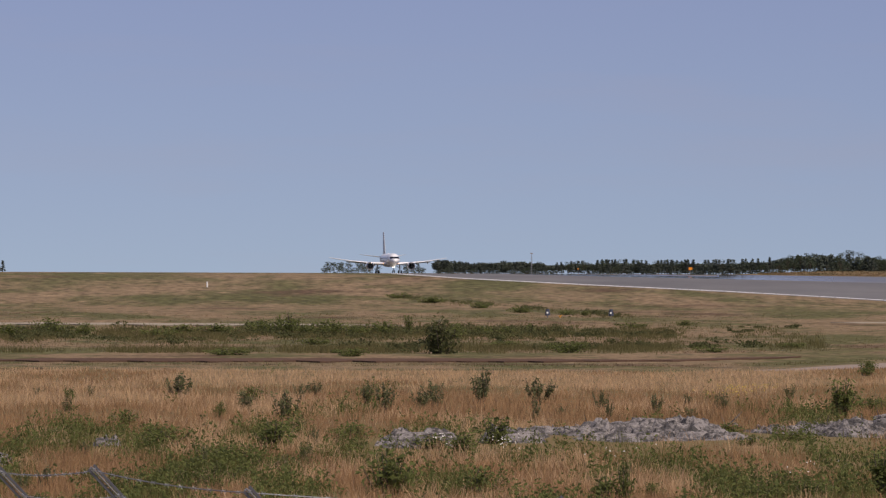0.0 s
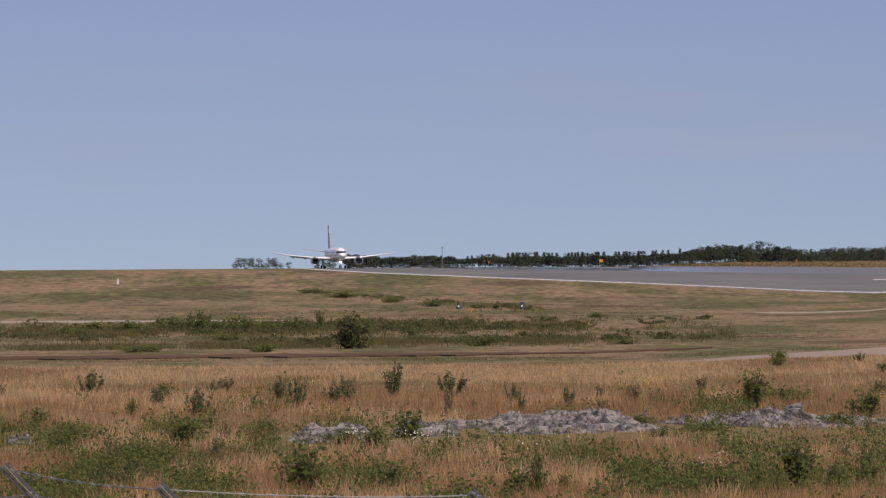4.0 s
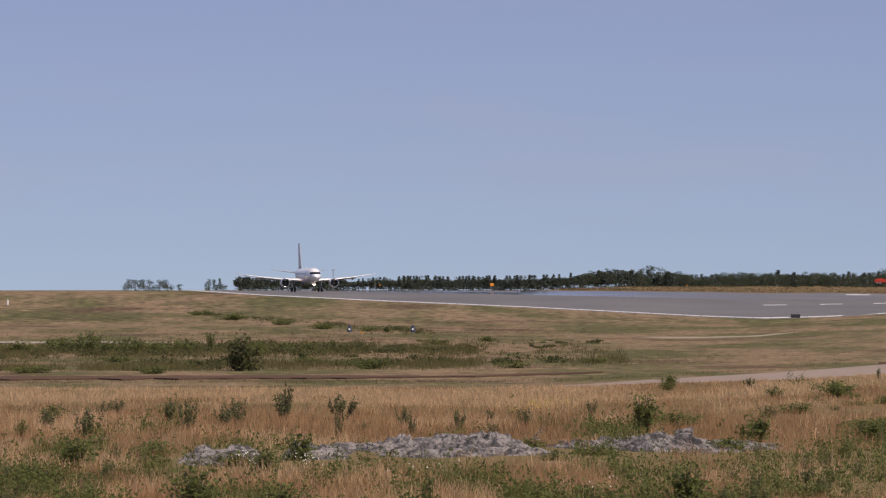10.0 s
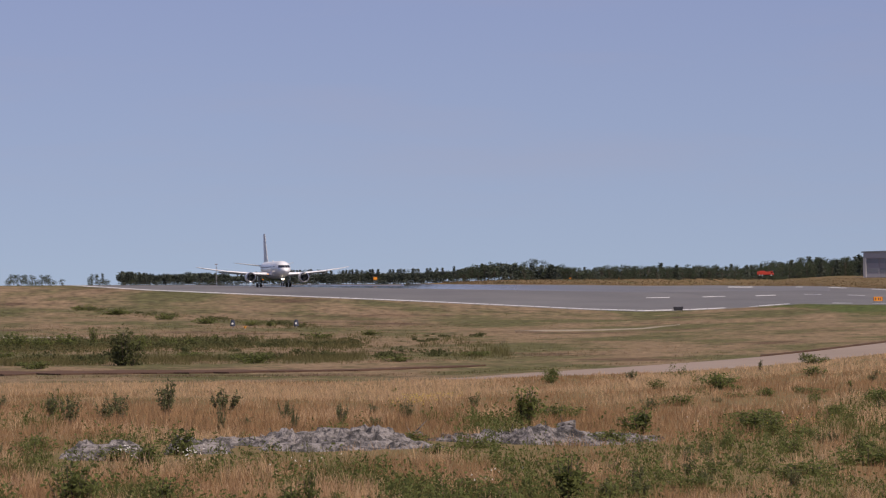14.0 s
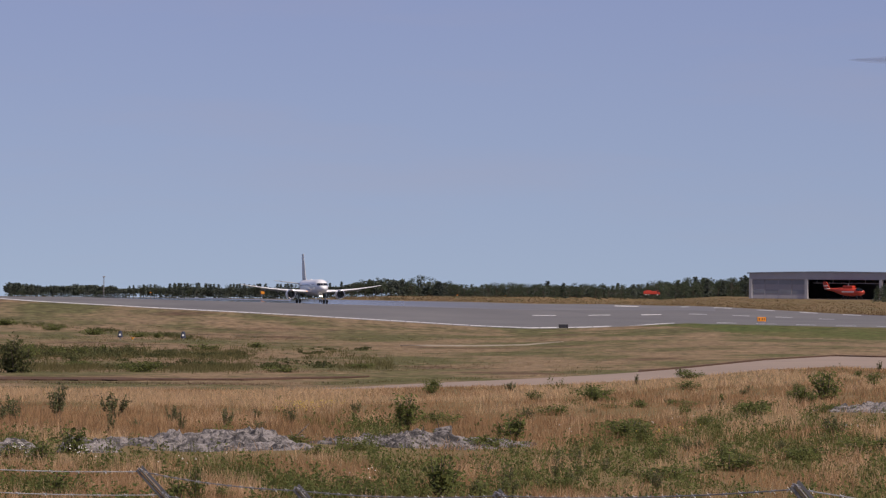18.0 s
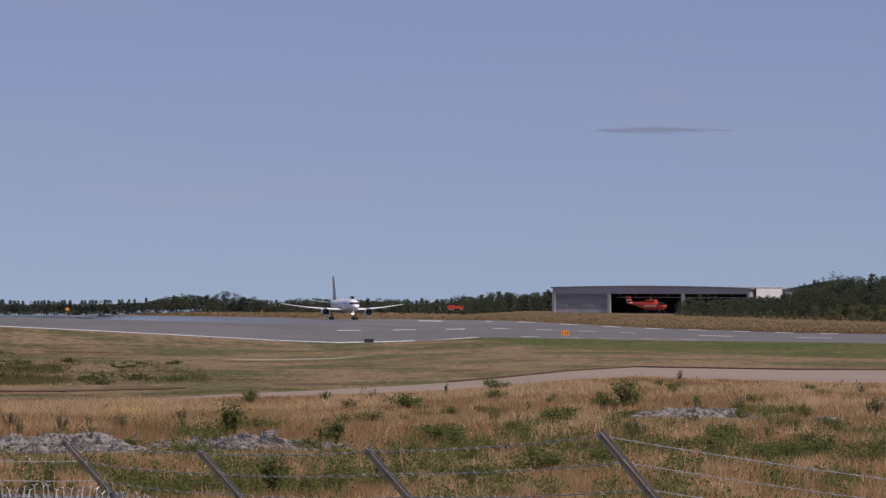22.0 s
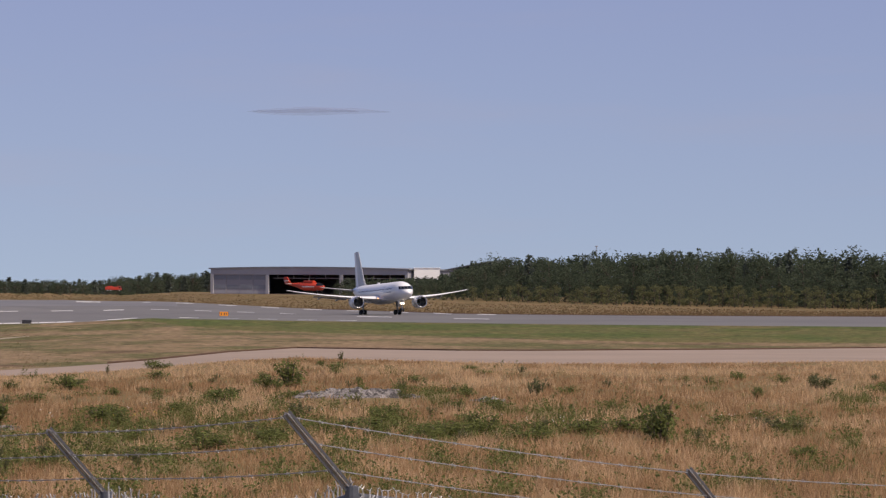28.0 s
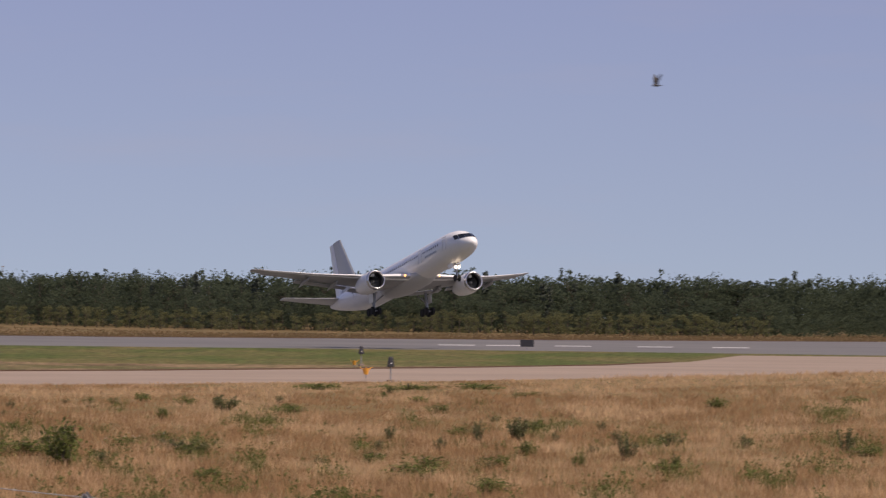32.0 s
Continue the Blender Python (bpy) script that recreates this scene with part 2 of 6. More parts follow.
M = {}
M["dry_soil"] = mat("dry_soil", (0.20, 0.135, 0.07), 0.95, color2=(0.12, 0.10, 0.045), scale=0.3, bump=0.4, spec=0.08)
M["mown_grass"] = swath_grass("mown_grass", (0.20, 0.142, 0.088), (0.098, 0.092, 0.042), (0.105, 0.068, 0.044))
M["green_verge"] = swath_grass("green_verge", (0.115, 0.10, 0.044), (0.068, 0.086, 0.028), (0.078, 0.088, 0.033))
M["far_grass"] = mat("far_grass", (0.19, 0.125, 0.07), 0.95, color2=(0.10, 0.085, 0.042), scale=0.03, fine=8, bump=0.3, squash=(4, 1, 1), sharp=0.05, spec=0.05, grain=0.6)
M["ditch"] = mat("ditch", (0.075, 0.045, 0.034), 0.95, color2=(0.12, 0.075, 0.052), scale=0.25, fine=9, bump=0.5, spec=0.05, grain=0.6)
M["runway"] = mat("runway", (0.165, 0.155, 0.145), 0.6, color2=(0.105, 0.10, 0.096), scale=0.03, fine=14, bump=0.1, squash=(1, 0.3, 1), spec=0.22, grain=0.5)
M["runway_sheen"] = mat("runway_sheen", (0.165, 0.155, 0.145), 0.24, color2=(0.105, 0.10, 0.096), scale=0.03, fine=14, squash=(1, 0.3, 1), spec=0.5, grain=0.5)
_n, _l = M["runway_sheen"].node_tree.nodes, M["runway_sheen"].node_tree.links
_tc, _sp, _at, _mr = _n.new("ShaderNodeTexCoord"), _n.new("ShaderNodeSeparateXYZ"), _n.new("ShaderNodeMath"), _n.new("ShaderNodeMapRange")
_at.operation = "ARCTAN2"
_mr.inputs["From Min"].default_value, _mr.inputs["From Max"].default_value, _mr.inputs["To Min"].default_value, _mr.inputs["To Max"].default_value = 0.03, 0.095, 0.06, 0.55
for _a, _c in ((_tc.outputs["Object"], _sp.inputs[0]), (_sp.outputs[0], _at.inputs[0]), (_sp.outputs[1], _at.inputs[1]), (_at.outputs[0], _mr.inputs[0]), (_mr.outputs[0], _n["Principled BSDF"].inputs["Roughness"])):
    _l.new(_a, _c)
M["concrete"] = mat("concrete", (0.30, 0.235, 0.195), 0.88, color2=(0.22, 0.175, 0.145), scale=0.05, fine=14, bump=0.15, spec=0.1, grain=0.5)
M["gravel"] = mat("gravel", (0.34, 0.30, 0.24), 0.95, color2=(0.25, 0.21, 0.16), scale=0.3, bump=0.4, spec=0.08)
M["line"] = mat("line", (0.78, 0.77, 0.76), 0.7, color2=(0.45, 0.44, 0.43), scale=0.6, fine=6)
M["dry_grass"] = mat("dry_grass", (0.49, 0.295, 0.16), 0.8, color2=(0.235, 0.142, 0.07), scale=0.09, fine=3, island=0.6, spec=0.12, translucent=0.42)
M["pale_grass"] = mat("pale_grass", (0.70, 0.48, 0.29), 0.8, color2=(0.47, 0.305, 0.17), scale=0.2, fine=3, island=0.6, spec=0.12, translucent=0.42)
M["green_grass"] = mat("green_grass", (0.17, 0.15, 0.055), 0.8, color2=(0.095, 0.105, 0.033), scale=0.2, fine=4, island=0.5, spec=0.15, translucent=0.4)
M["short_grass"] = swath_grass("short_grass", (0.27, 0.19, 0.118), (0.135, 0.126, 0.058), (0.15, 0.10, 0.066), 0.35)
M["leaf"] = mat("leaf", (0.185, 0.205, 0.07), 0.75, color2=(0.095, 0.115, 0.038), scale=1.5, island=0.6, spec=0.1, translucent=0.5)
M["leaf_grey"] = mat("leaf_grey", (0.20, 0.20, 0.10), 0.75, color2=(0.11, 0.118, 0.055), scale=1.5, island=0.6, spec=0.1, translucent=0.5)
# conifer green, lightened and blued so the colour carries distance haze
M["needle"] = mat("needle", (0.10, 0.118, 0.092), 0.8, color2=(0.07, 0.085, 0.07), scale=0.5, island=0.5, spec=0.1, translucent=0.25)
M["foliage"] = mat("foliage", (0.102, 0.128, 0.08), 0.85, color2=(0.054, 0.071, 0.048), scale=0.08, island=0.5, spec=0.05, translucent=0.5)
M["ditch_blades"] = mat("ditch_blades", (0.18, 0.15, 0.07), 0.85, color2=(0.105, 0.102, 0.042), scale=0.06, fine=7, spec=0.06, translucent=0.4, island=0.5)
M["bark"] = mat("bark", (0.10, 0.08, 0.06), 0.9, scale=3, bump=0.6)
M["thicket"] = mat("thicket", (0.13, 0.132, 0.058), 0.75, color2=(0.06, 0.07, 0.03), scale=0.12, island=0.5, spec=0.06, translucent=0.45)
# dark tone standing in for shade on the fence arms' lips
M["flange_shade"] = mat("flange_shade", (0.12, 0.12, 0.13), 0.5, 0.5, scale=9)
M["far_blades"] = mat("far_blades", (0.21, 0.135, 0.078), 0.85, color2=(0.11, 0.088, 0.045), scale=0.03, fine=7, spec=0.08, translucent=0.3, squash=(4, 1, 1), island=0.3)
M["wire_bright"] = mat("wire_bright", (0.62, 0.63, 0.65), 0.45, 0.25, color2=(0.3, 0.302, 0.315), scale=20, island=0.5)
M["rail"] = mat("rail", (0.125, 0.132, 0.148), 0.45, 0.35, color2=(0.07, 0.075, 0.085), scale=9, fine=5)
M["rock"] = mat("rock", (0.25, 0.225, 0.215), 0.92, color2=(0.055, 0.05, 0.048), scale=3.5, fine=5, bump=1.0, sharp=0.17)
M["flower_white"] = mat("flower_white", (0.75, 0.73, 0.68), 0.7)
M["flower_yellow"] = mat("flower_yellow", (0.6, 0.42, 0.04), 0.7)
M["paint_white"] = mat("paint_white", (0.84, 0.84, 0.84), 0.25, color2=(0.76, 0.76, 0.77), scale=0.15, fine=20)
M["paint_grey"] = mat("paint_grey", (0.50, 0.51, 0.52), 0.38, color2=(0.42, 0.43, 0.44), scale=0.2, fine=20)
M["wing_grey"] = mat("wing_grey", (0.33, 0.335, 0.345), 0.42, color2=(0.27, 0.275, 0.285), scale=0.2, fine=20)
M["bare_metal"] = mat("bare_metal", (0.62, 0.62, 0.63), 0.25, 0.9, color2=(0.5, 0.5, 0.52), scale=0.5)
M["dark_glass"] = mat("dark_glass", (0.012, 0.013, 0.016), 0.08, scale=1)
M["engine_dark"] = mat("engine_dark", (0.02, 0.02, 0.022), 0.5, 0.4, scale=2)
M["tyre"] = mat("tyre", (0.018, 0.018, 0.018), 0.8, scale=6, bump=0.2)
M["gear_steel"] = mat("gear_steel", (0.30, 0.31, 0.32), 0.4, 0.6, scale=3)
M["livery_blue"] = mat("livery_blue", (0.30, 0.34, 0.42), 0.4, scale=1)
M["lamp_glow"] = mat("lamp_glow", (1.0, 0.9, 0.76), 0.3, emit=6.0)
M["lamp_warm"] = mat("lamp_warm", (1.0, 0.5, 0.2), 0.3, emit=2.5)
M["galvanised"] = mat("galvanised", (0.37, 0.362, 0.375), 0.5, 0.3, color2=(0.25, 0.246, 0.255), scale=14, fine=5)
M["wire"] = mat("wire", (0.38, 0.385, 0.40), 0.5, 0.3, color2=(0.2, 0.202, 0.21), scale=20)
M["cladding"] = mat("cladding", (0.31, 0.305, 0.325), 0.6, color2=(0.25, 0.25, 0.268), scale=0.1, fine=18)
M["cladding_pale"] = mat("cladding_pale", (0.40, 0.395, 0.41), 0.6, color2=(0.33, 0.325, 0.34), scale=0.1, fine=18)
# wall colour darkened to carry the shade inside the hangar
M["hangar_shade"] = mat("hangar_shade", (0.10, 0.10, 0.11), 0.7, scale=0.3)
M["white_wall"] = mat("white_wall", (0.9, 0.89, 0.87), 0.5, scale=0.3, color2=(0.82, 0.81, 0.79))
M["roof_grey"] = mat("roof_grey", (0.23, 0.25, 0.28), 0.6, scale=0.2)
M["red_paint"] = mat("red_paint", (0.52, 0.055, 0.028), 0.35, color2=(0.42, 0.045, 0.025), scale=0.6)
M["orange_paint"] = mat("orange_paint", (0.85, 0.30, 0.02), 0.5, color2=(0.7, 0.24, 0.02), scale=2)
M["yellow_paint"] = mat("yellow_paint", (0.80, 0.36, 0.05), 0.5, scale=3)
M["black_paint"] = mat("black_paint", (0.018, 0.018, 0.024), 0.6, color2=(0.03, 0.03, 0.038), scale=3)
M["blue_paint"] = mat("blue_paint", (0.035, 0.045, 0.075), 0.5, scale=3)
M["post_white"] = mat("post_white", (0.8, 0.79, 0.76), 0.6, scale=3)


# ---- building helpers ----
def link(name, bm, material, parent=None, label="", smooth=False):
    me = bpy.data.meshes.new(name)
    bm.to_mesh(me)
    bm.free()
    for k in (material if isinstance(material, (list, tuple)) else [material]):
        me.materials.append(k)
    if smooth:
        me.shade_smooth()
    ob = new(name, me)
    ob.parent = parent
    if label:
        tagged(ob, label)
    return ob


part = link


def share(name, me, parent, m):
    ob = new(name, me)
    ob.parent, ob.matrix_basis = parent, m
    return ob


def from_arrays(name, verts, faces, materials, index=None):
    """A mesh from numpy arrays of corners and of triangles or quads."""
    me = bpy.data.meshes.new(name)
    k = faces.shape[1]
    me.vertices.add(len(verts))
    me.vertices.foreach_set("co", np.ascontiguousarray(verts, dtype=np.float32).ravel())
    me.loops.add(faces.size)
    me.loops.foreach_set("vertex_index", np.ascontiguousarray(faces, dtype=np.int32).ravel())
    me.polygons.add(len(faces))
    me.polygons.foreach_set("loop_start", np.arange(0, faces.size, k, dtype=np.int32))
    for q in materials:
        me.materials.append(q)
    if index is not None:
        me.polygons.foreach_set("material_index", np.ascontiguousarray(index, dtype=np.int32))
    me.update(calc_edges=True)
    return me


def box(bm, size, m=Matrix(), bevel=0.0):
    r = bmesh.ops.create_cube(bm, size=1, matrix=m @ Matrix.Diagonal((*size, 1)))
    if bevel:
        es = {e for v in r["verts"] for e in v.link_edges}
        bmesh.ops.bevel(bm, geom=list(es), offset=bevel, segments=2, affect="EDGES", profile=0.6)
    return bm


def rod(bm, a, b, r1, r2=None, seg=8):
    a, b = Vector(a), Vector(b)
    d = b - a
    m = Matrix.Translation((a + b) / 2) @ d.to_track_quat("Z", "Y").to_matrix().to_4x4()
    bmesh.ops.create_cone(bm, cap_ends=True, segments=seg, radius1=r1, radius2=r1 if r2 is None else r2, depth=d.length, matrix=m)
    return bm


def loft(bm, rings, cap=True, closed=True):
    """Skin over rings of equal counts of points."""
    vs = [[bm.verts.new(p) for p in r] for r in rings]
    n = len(rings[0])
    for a, b in zip(vs, vs[1:]):
        for i in range(n if closed else n - 1):
            j = (i + 1) % n
            bm.faces.new((a[i], a[j], b[j], b[i]))
    if cap:
        bm.faces.new(vs[0][::-1])
        bm.faces.new(vs[-1])
    bmesh.ops.recalc_face_normals(bm, faces=bm.faces)
    return bm


def empty(name, m=Matrix()):
    ob = new(name)
    ob.matrix_basis = m
    return ob


# ---- the land: one sheet, its rows laid along the edges of verges and pavements ----
def edge(b, knots):
    return np.interp(b, knots[0], knots[1])


RUNWAY_FAR = ([-4000, -480, -300, 0, 560, 800, 1037, 1470, 1950, 2670, 3965, 5000, 8500], [9, 10, 12, 16, 21, 27, 40, 60, 72, 74, 72, 68, 78])
RUNWAY_NEAR = ([-4000, -480, -400, -225, 0, 245, 790, 960, 1100, 1470, 2670, 3965, 4927, 6000, 8500], [9.3, 10.3, 15, 27, 38, 49, 77, 84, 95, 98, 102, 104, 108, 110, 78.2])
TAXI_FAR = ([-4000, 300, 460, 1037, 1470, 1950, 2300, 2670, 3630, 4100, 4350, 4500, 6000, 8500], [191, 192, 189, 186, 182, 182, 177, 173, 157, 145, 132, 112, 112, 112])
TAXI_NEAR = ([-4000, -1100, 300, 463, 734, 1470, 1946, 2331, 2670, 3630, 3965, 4927, 6000, 8500], [191.5, 191.5, 193.5, 196, 204, 211, 217, 216, 212, 195, 186, 156, 150, 112.2])


def build_land():
    cols = np.concatenate([np.linspace(-23430, -1400, 44), np.linspace(-1300, 5200, 400), np.linspace(5400, 37750, 48)])
    verts, idx = [], []
    steps = []
    for b in cols:
        rf, rn = edge(b, RUNWAY_FAR), edge(b, RUNWAY_NEAR)
        tf, tn = edge(b, TAXI_FAR), edge(b, TAXI_NEAR)
        line = [("r", r) for r in (5200, 4000, 3200, 2800, 2500, 2350)]
        def fill(a, c, n, kind):
            return [(kind, v) for v in np.linspace(a, c, n, endpoint=False)]
        r_rf = range_at(b, rf)
        line += [("r", v) for v in np.geomspace(2290, max(r_rf, 100) * 1.0005, 7, endpoint=False)]
        line += fill(rf, rn, 8, "d") + fill(rn, tf, 40, "d") + fill(tf, tn, 5, "d") + fill(tn, 640, 46, "d") + [("d", 640)]
        line += [("r", v) for v in (48, 36, 24, 10, 0.5)]
        col = []
        for k, v in line:
            r = v if k == "r" else range_at(b, v)
            p = place(b, r)
            if 56 < r < 171:
                p.z += 0.10 * noise.noise((p.x * 0.07, p.y * 0.07, 0)) + 0.05 * noise.noise((p.x * 0.3, p.y * 0.3, 3))
            elif tf - 8 > (EYE - p.z) * REACH / max(r, 1) > rn + 8:
                p.z += 0.05 * noise.noise((p.x * 0.02, p.y * 0.012, 5))
            col.append(p)
        verts.append(col)
    n = len(verts[0])
    kinds = []
    for k in range(n - 1):
        kinds.append(0 if k < 13 else 1 if k < 21 else 2 if k < 61 else 3 if k < 66 else 4)
    flat = np.array([p for c in verts for p in c])
    f, mi = [], []
    for i in range(len(cols) - 1):
        b = (cols[i] + cols[i + 1]) / 2
        rn = edge(b, RUNWAY_NEAR)
        tf = edge(b, TAXI_FAR)
        for k in range(n - 1):
            f.append((i * n + k, i * n + k + 1, (i + 1) * n + k + 1, (i + 1) * n + k))
            g = kinds[k]
            if g == 2:
                u = (k - 21) / 40
                drop = rn + (tf - rn) * (u + 0.0125)
                if b > 900 and drop < min(150 - (2500 - min(b, 2500)) * 0.018, rn + (b - 880) / 14):
                    g = 5
            if g == 3 and b < 300:
                g = 2
            if g == 1 and k < 15 and b < 1100:
                g = 8
            mi.append(g)
    me = from_arrays("ground", flat, np.array(f), [M["far_grass"], M["runway"], M["mown_grass"], M["concrete"], M["dry_soil"], M["green_verge"], M["ditch"], M["gravel"], M["runway_sheen"]], mi)
    me.shade_smooth()
    tagged(new("ground", me), "airfield grassland with a grey runway and a pale taxiway", "ground", kind="structure")


build_land()


def lay_strip(name, b0, b1, drop0, drop1, width, material, label):
    """A narrow track laid on the land."""
    bm = bmesh.new()
    row = []
    for b in np.linspace(b0, b1, 90):
        d = drop0 + (drop1 - drop0) * (b - b0) / (b1 - b0) + 0.8 * noise.noise((b * 0.01, 2, 0))
        u = (b - b0) / (b1 - b0)
        w = width * (0.8 + 0.5 * noise.noise((b * 0.02, 5, 0))) * min(1.0, 0.08 + 5 * u, 0.08 + 5 * (1 - u))
        bump = []
        for k, z in ((-1, 0.05), (1, 0.05), (1, -0.15), (-1, -0.15)):
            p = spot(b, d + k * w / 2, z)
            p.z += 0.05 * noise.noise((p.x * 0.02, p.y * 0.012, 5))
            bump.append(bm.verts.new(p))
        row.append(bump)
    for p, q in zip(row, row[1:]):
        for i in range(4):
            bm.faces.new((p[i], p[(i + 1) % 4], q[(i + 1) % 4], q[i]))
    bmesh.ops.recalc_face_normals(bm, faces=bm.faces)
    tagged(link(name, bm, material), label, "track", kind="structure")


lay_strip("track_west", -1260, -330, 111, 112, 3.4, M["gravel"], "pale gravel track through the grass")
lay_strip("track_east", 430, 730, 103, 101, 1.8, M["gravel"], "pale gravel track through the grass")
lay_strip("ditch_bank", -1150, 120, 177, 174, 6.5, M["ditch"], "bare dark brown earth along a shallow ditch")
lay_strip("ditch_bank_east", 60, 380, 174, 171, 2.6, M["ditch"], "bare dark brown earth along a shallow ditch")


def lay_edge(name, b0, b1, knots, off, width, material, label, seed):
    """A narrow strip that follows the edge of a pavement."""
    bm = bmesh.new()
    row = []
    for b in np.linspace(b0, b1, 160):
        w = width * (0.75 + 0.7 * noise.noise((b * 0.008, seed, 0)))
        d = float(edge(b, knots)) + off
        row.append([bm.verts.new(spot(b, d + k * w / 2, z)) for k, z in ((-1, 0.05), (1, 0.05), (1, -0.15), (-1, -0.15))])
    for a, c in zip(row, row[1:]):
        for i in range(4):
            bm.faces.new((a[i], a[(i + 1) % 4], c[(i + 1) % 4], c[i]))
    bmesh.ops.recalc_face_normals(bm, faces=bm.faces)
    tagged(link(name, bm, material), label, "verge", kind="structure")


# narrow dark lines along the pavement edges, in the ditch's brown
lay_edge("taxiway_edge", 900, 4300, TAXI_FAR, -1.0, 2.2, M["ditch"], "narrow dark strip along the taxiway's edge", 3.0)
lay_edge("runway_edge", 1500, 4900, RUNWAY_FAR, -0.2, 1.3, M["ditch"], "narrow dark strip along the runway's far edge", 8.0)


# ---- the airliner ----
def build_airliner():
    jet = empty("airliner")
    tagged(jet, "white twin-engined airliner with grey belly and undercarriage down", "airplane")
    W, G = M["paint_white"], M["paint_grey"]
    # fuselage: station, centre height, half width, half height
    st = [(-24.0, 3.75, 0.04, 0.04), (-23.85, 3.76, 0.35, 0.33), (-23.5, 3.8, 0.68, 0.66), (-22.9, 3.88, 1.02, 1.0), (-22.1, 3.98, 1.33, 1.33), (-21.2, 4.1, 1.55, 1.62),
          (-20.0, 4.2, 1.74, 1.84), (-18.5, 4.25, 1.85, 1.97), (-16.5, 4.27, 1.88, 2.0), (-8, 4.27, 1.88, 2.0), (4, 4.27, 1.88, 2.0), (9, 4.3, 1.87, 1.97),
          (12, 4.45, 1.8, 1.82), (15, 4.7, 1.6, 1.55), (18, 4.98, 1.25, 1.2), (20.5, 5.2, 0.85, 0.85), (22.3, 5.35, 0.45, 0.5), (23.2, 5.4, 0.15, 0.2)]
    rings = [[(w * math.sin(a), y, z + 0.97 * h * math.cos(a)) for a in np.linspace(0, 2 * math.pi, 28, endpoint=False)] for y, z, w, h in st]
    part("fuselage", loft(bmesh.new(), rings), W, jet, smooth=True)
    # belly fairing
    rings = [[(w * math.sin(a), y, z + h * math.cos(a)) for a in np.linspace(0, 2 * math.pi, 20, endpoint=False)]
             for y, z, w, h in [(-10.5, 3.0, 0.3, 0.3), (-9, 2.95, 1.5, 0.75), (-6, 2.9, 2.1, 0.95), (0, 2.9, 2.15, 0.98), (2.5, 3.0, 1.6, 0.8), (4.5, 3.1, 0.4, 0.3)]]
    part("belly_fairing", loft(bmesh.new(), rings), M["paint_grey"], jet, "grey wing-root fairing", smooth=True)

    def foil(x, y0, c, z, t, lean=0.0):
        pts = []
        for u in (0, 0.02, 0.08, 0.2, 0.4, 0.65, 1.0):
            pts.append((x, y0 + c * u, z + t * c * (2.2 * math.sqrt(u) * (1 - u) * 0.62 + 0.0)))
        for u in (0.9, 0.65, 0.4, 0.2, 0.08, 0.02):
            pts.append((x, y0 + c * u, z - t * c * (2.2 * math.sqrt(u) * (1 - u) * 0.42)))
        return pts

    for s, side in ((1, "port"), (-1, "starboard")):
        secs = [(x, y + 0.6, c, z, t) for x, y, c, z, t in [(1.2, -8.8, 9.6, 2.85, 0.13), (3.5, -7.5, 8.2, 3.05, 0.13), (6.6, -5.8, 6.1, 3.35, 0.115), (12, -2.9, 4.1, 4.08, 0.105), (17, -0.2, 2.4, 4.98, 0.10), (18.7, 0.75, 1.75, 5.35, 0.1), (19.02, 1.3, 1.0, 5.43, 0.08)]]
        wing = part("wing", loft(bmesh.new(), [foil(s * x, y, c, z, t) for x, y, c, z, t in secs]), M["wing_grey"], jet, "grey swept wing", smooth=False)
        # leading-edge slats: white, and thickened to paint in the wing's sunlit line
        part("leading_edge", loft(bmesh.new(), [[(s * x, y - 0.10, z), (s * x, y + 0.03 * c, z + t * c * 0.28), (s * x, y + 0.14 * c, z + t * c * 0.46), (s * x, y + 0.10 * c, z - t * c * 0.31)]
                                                for x, y, c, z, t in secs]), W, wing, "white leading-edge slats")
        for x0, x1, ya, yb, za, zb, ch in ((2.4, 6.3, 1.3, 0.9, 2.75, 3.12, 1.5), (6.9, 13.6, 0.7, 1.15, 3.2, 4.0, 1.0)):
            bm = bmesh.new()
            loft(bm, [[(s * x, y, z), (s * x, y + 0.3, z + 0.12), (s * x, y + ch, z - 0.16), (s * x, y + ch * 0.4, z - 0.1)] for x, y, z in ((x0, ya, za), (x1, yb, zb))])
            part("flap", bm, M["wing_grey"], wing, "partly lowered grey flap")
        bm = bmesh.new()
        loft(bm, [[(s * x, y, z), (s * x, y + 0.2, z + 0.06), (s * x, y + 0.75, z), (s * x, y + 0.3, z - 0.06)] for x, y, z in ((14.0, 1.15, 4.4), (17.6, 2.5, 5.05))])
        part("aileron", bm, M["wing_grey"], wing)
        for x, y, z in ((4.6, -1.5, 2.75), (9.0, -0.6, 3.3), (12.6, 0.0, 3.75)):
            rg = [[(s * x + r * math.sin(a), y + dy, z + dz + 1.3 * r * math.cos(a)) for a in np.linspace(0, 2 * math.pi, 8, endpoint=False)] for dy, dz, r in ((-1.2, 0.1, 0.04), (-0.3, 0, 0.2), (1.0, -0.12, 0.2), (2.6, -0.35, 0.03))]
            part("flap_fairing", loft(bmesh.new(), rg), M["wing_grey"], wing, smooth=True)
        # engine
        ex, ez, ey = s * 6.6, 2.26, 2.1
        prof = [(-10.55, 1.16), (-10.62, 1.24), (-10.55, 1.33), (-10.2, 1.42), (-9.2, 1.5), (-8.0, 1.48), (-6.8, 1.3), (-5.9, 1.08)]
        rg = [[(ex + 0.88 * r * math.sin(a), y + ey, ez + 0.88 * r * math.cos(a)) for a in np.linspace(0, 2 * math.pi, 28, endpoint=False)] for y, r in prof[3:]]
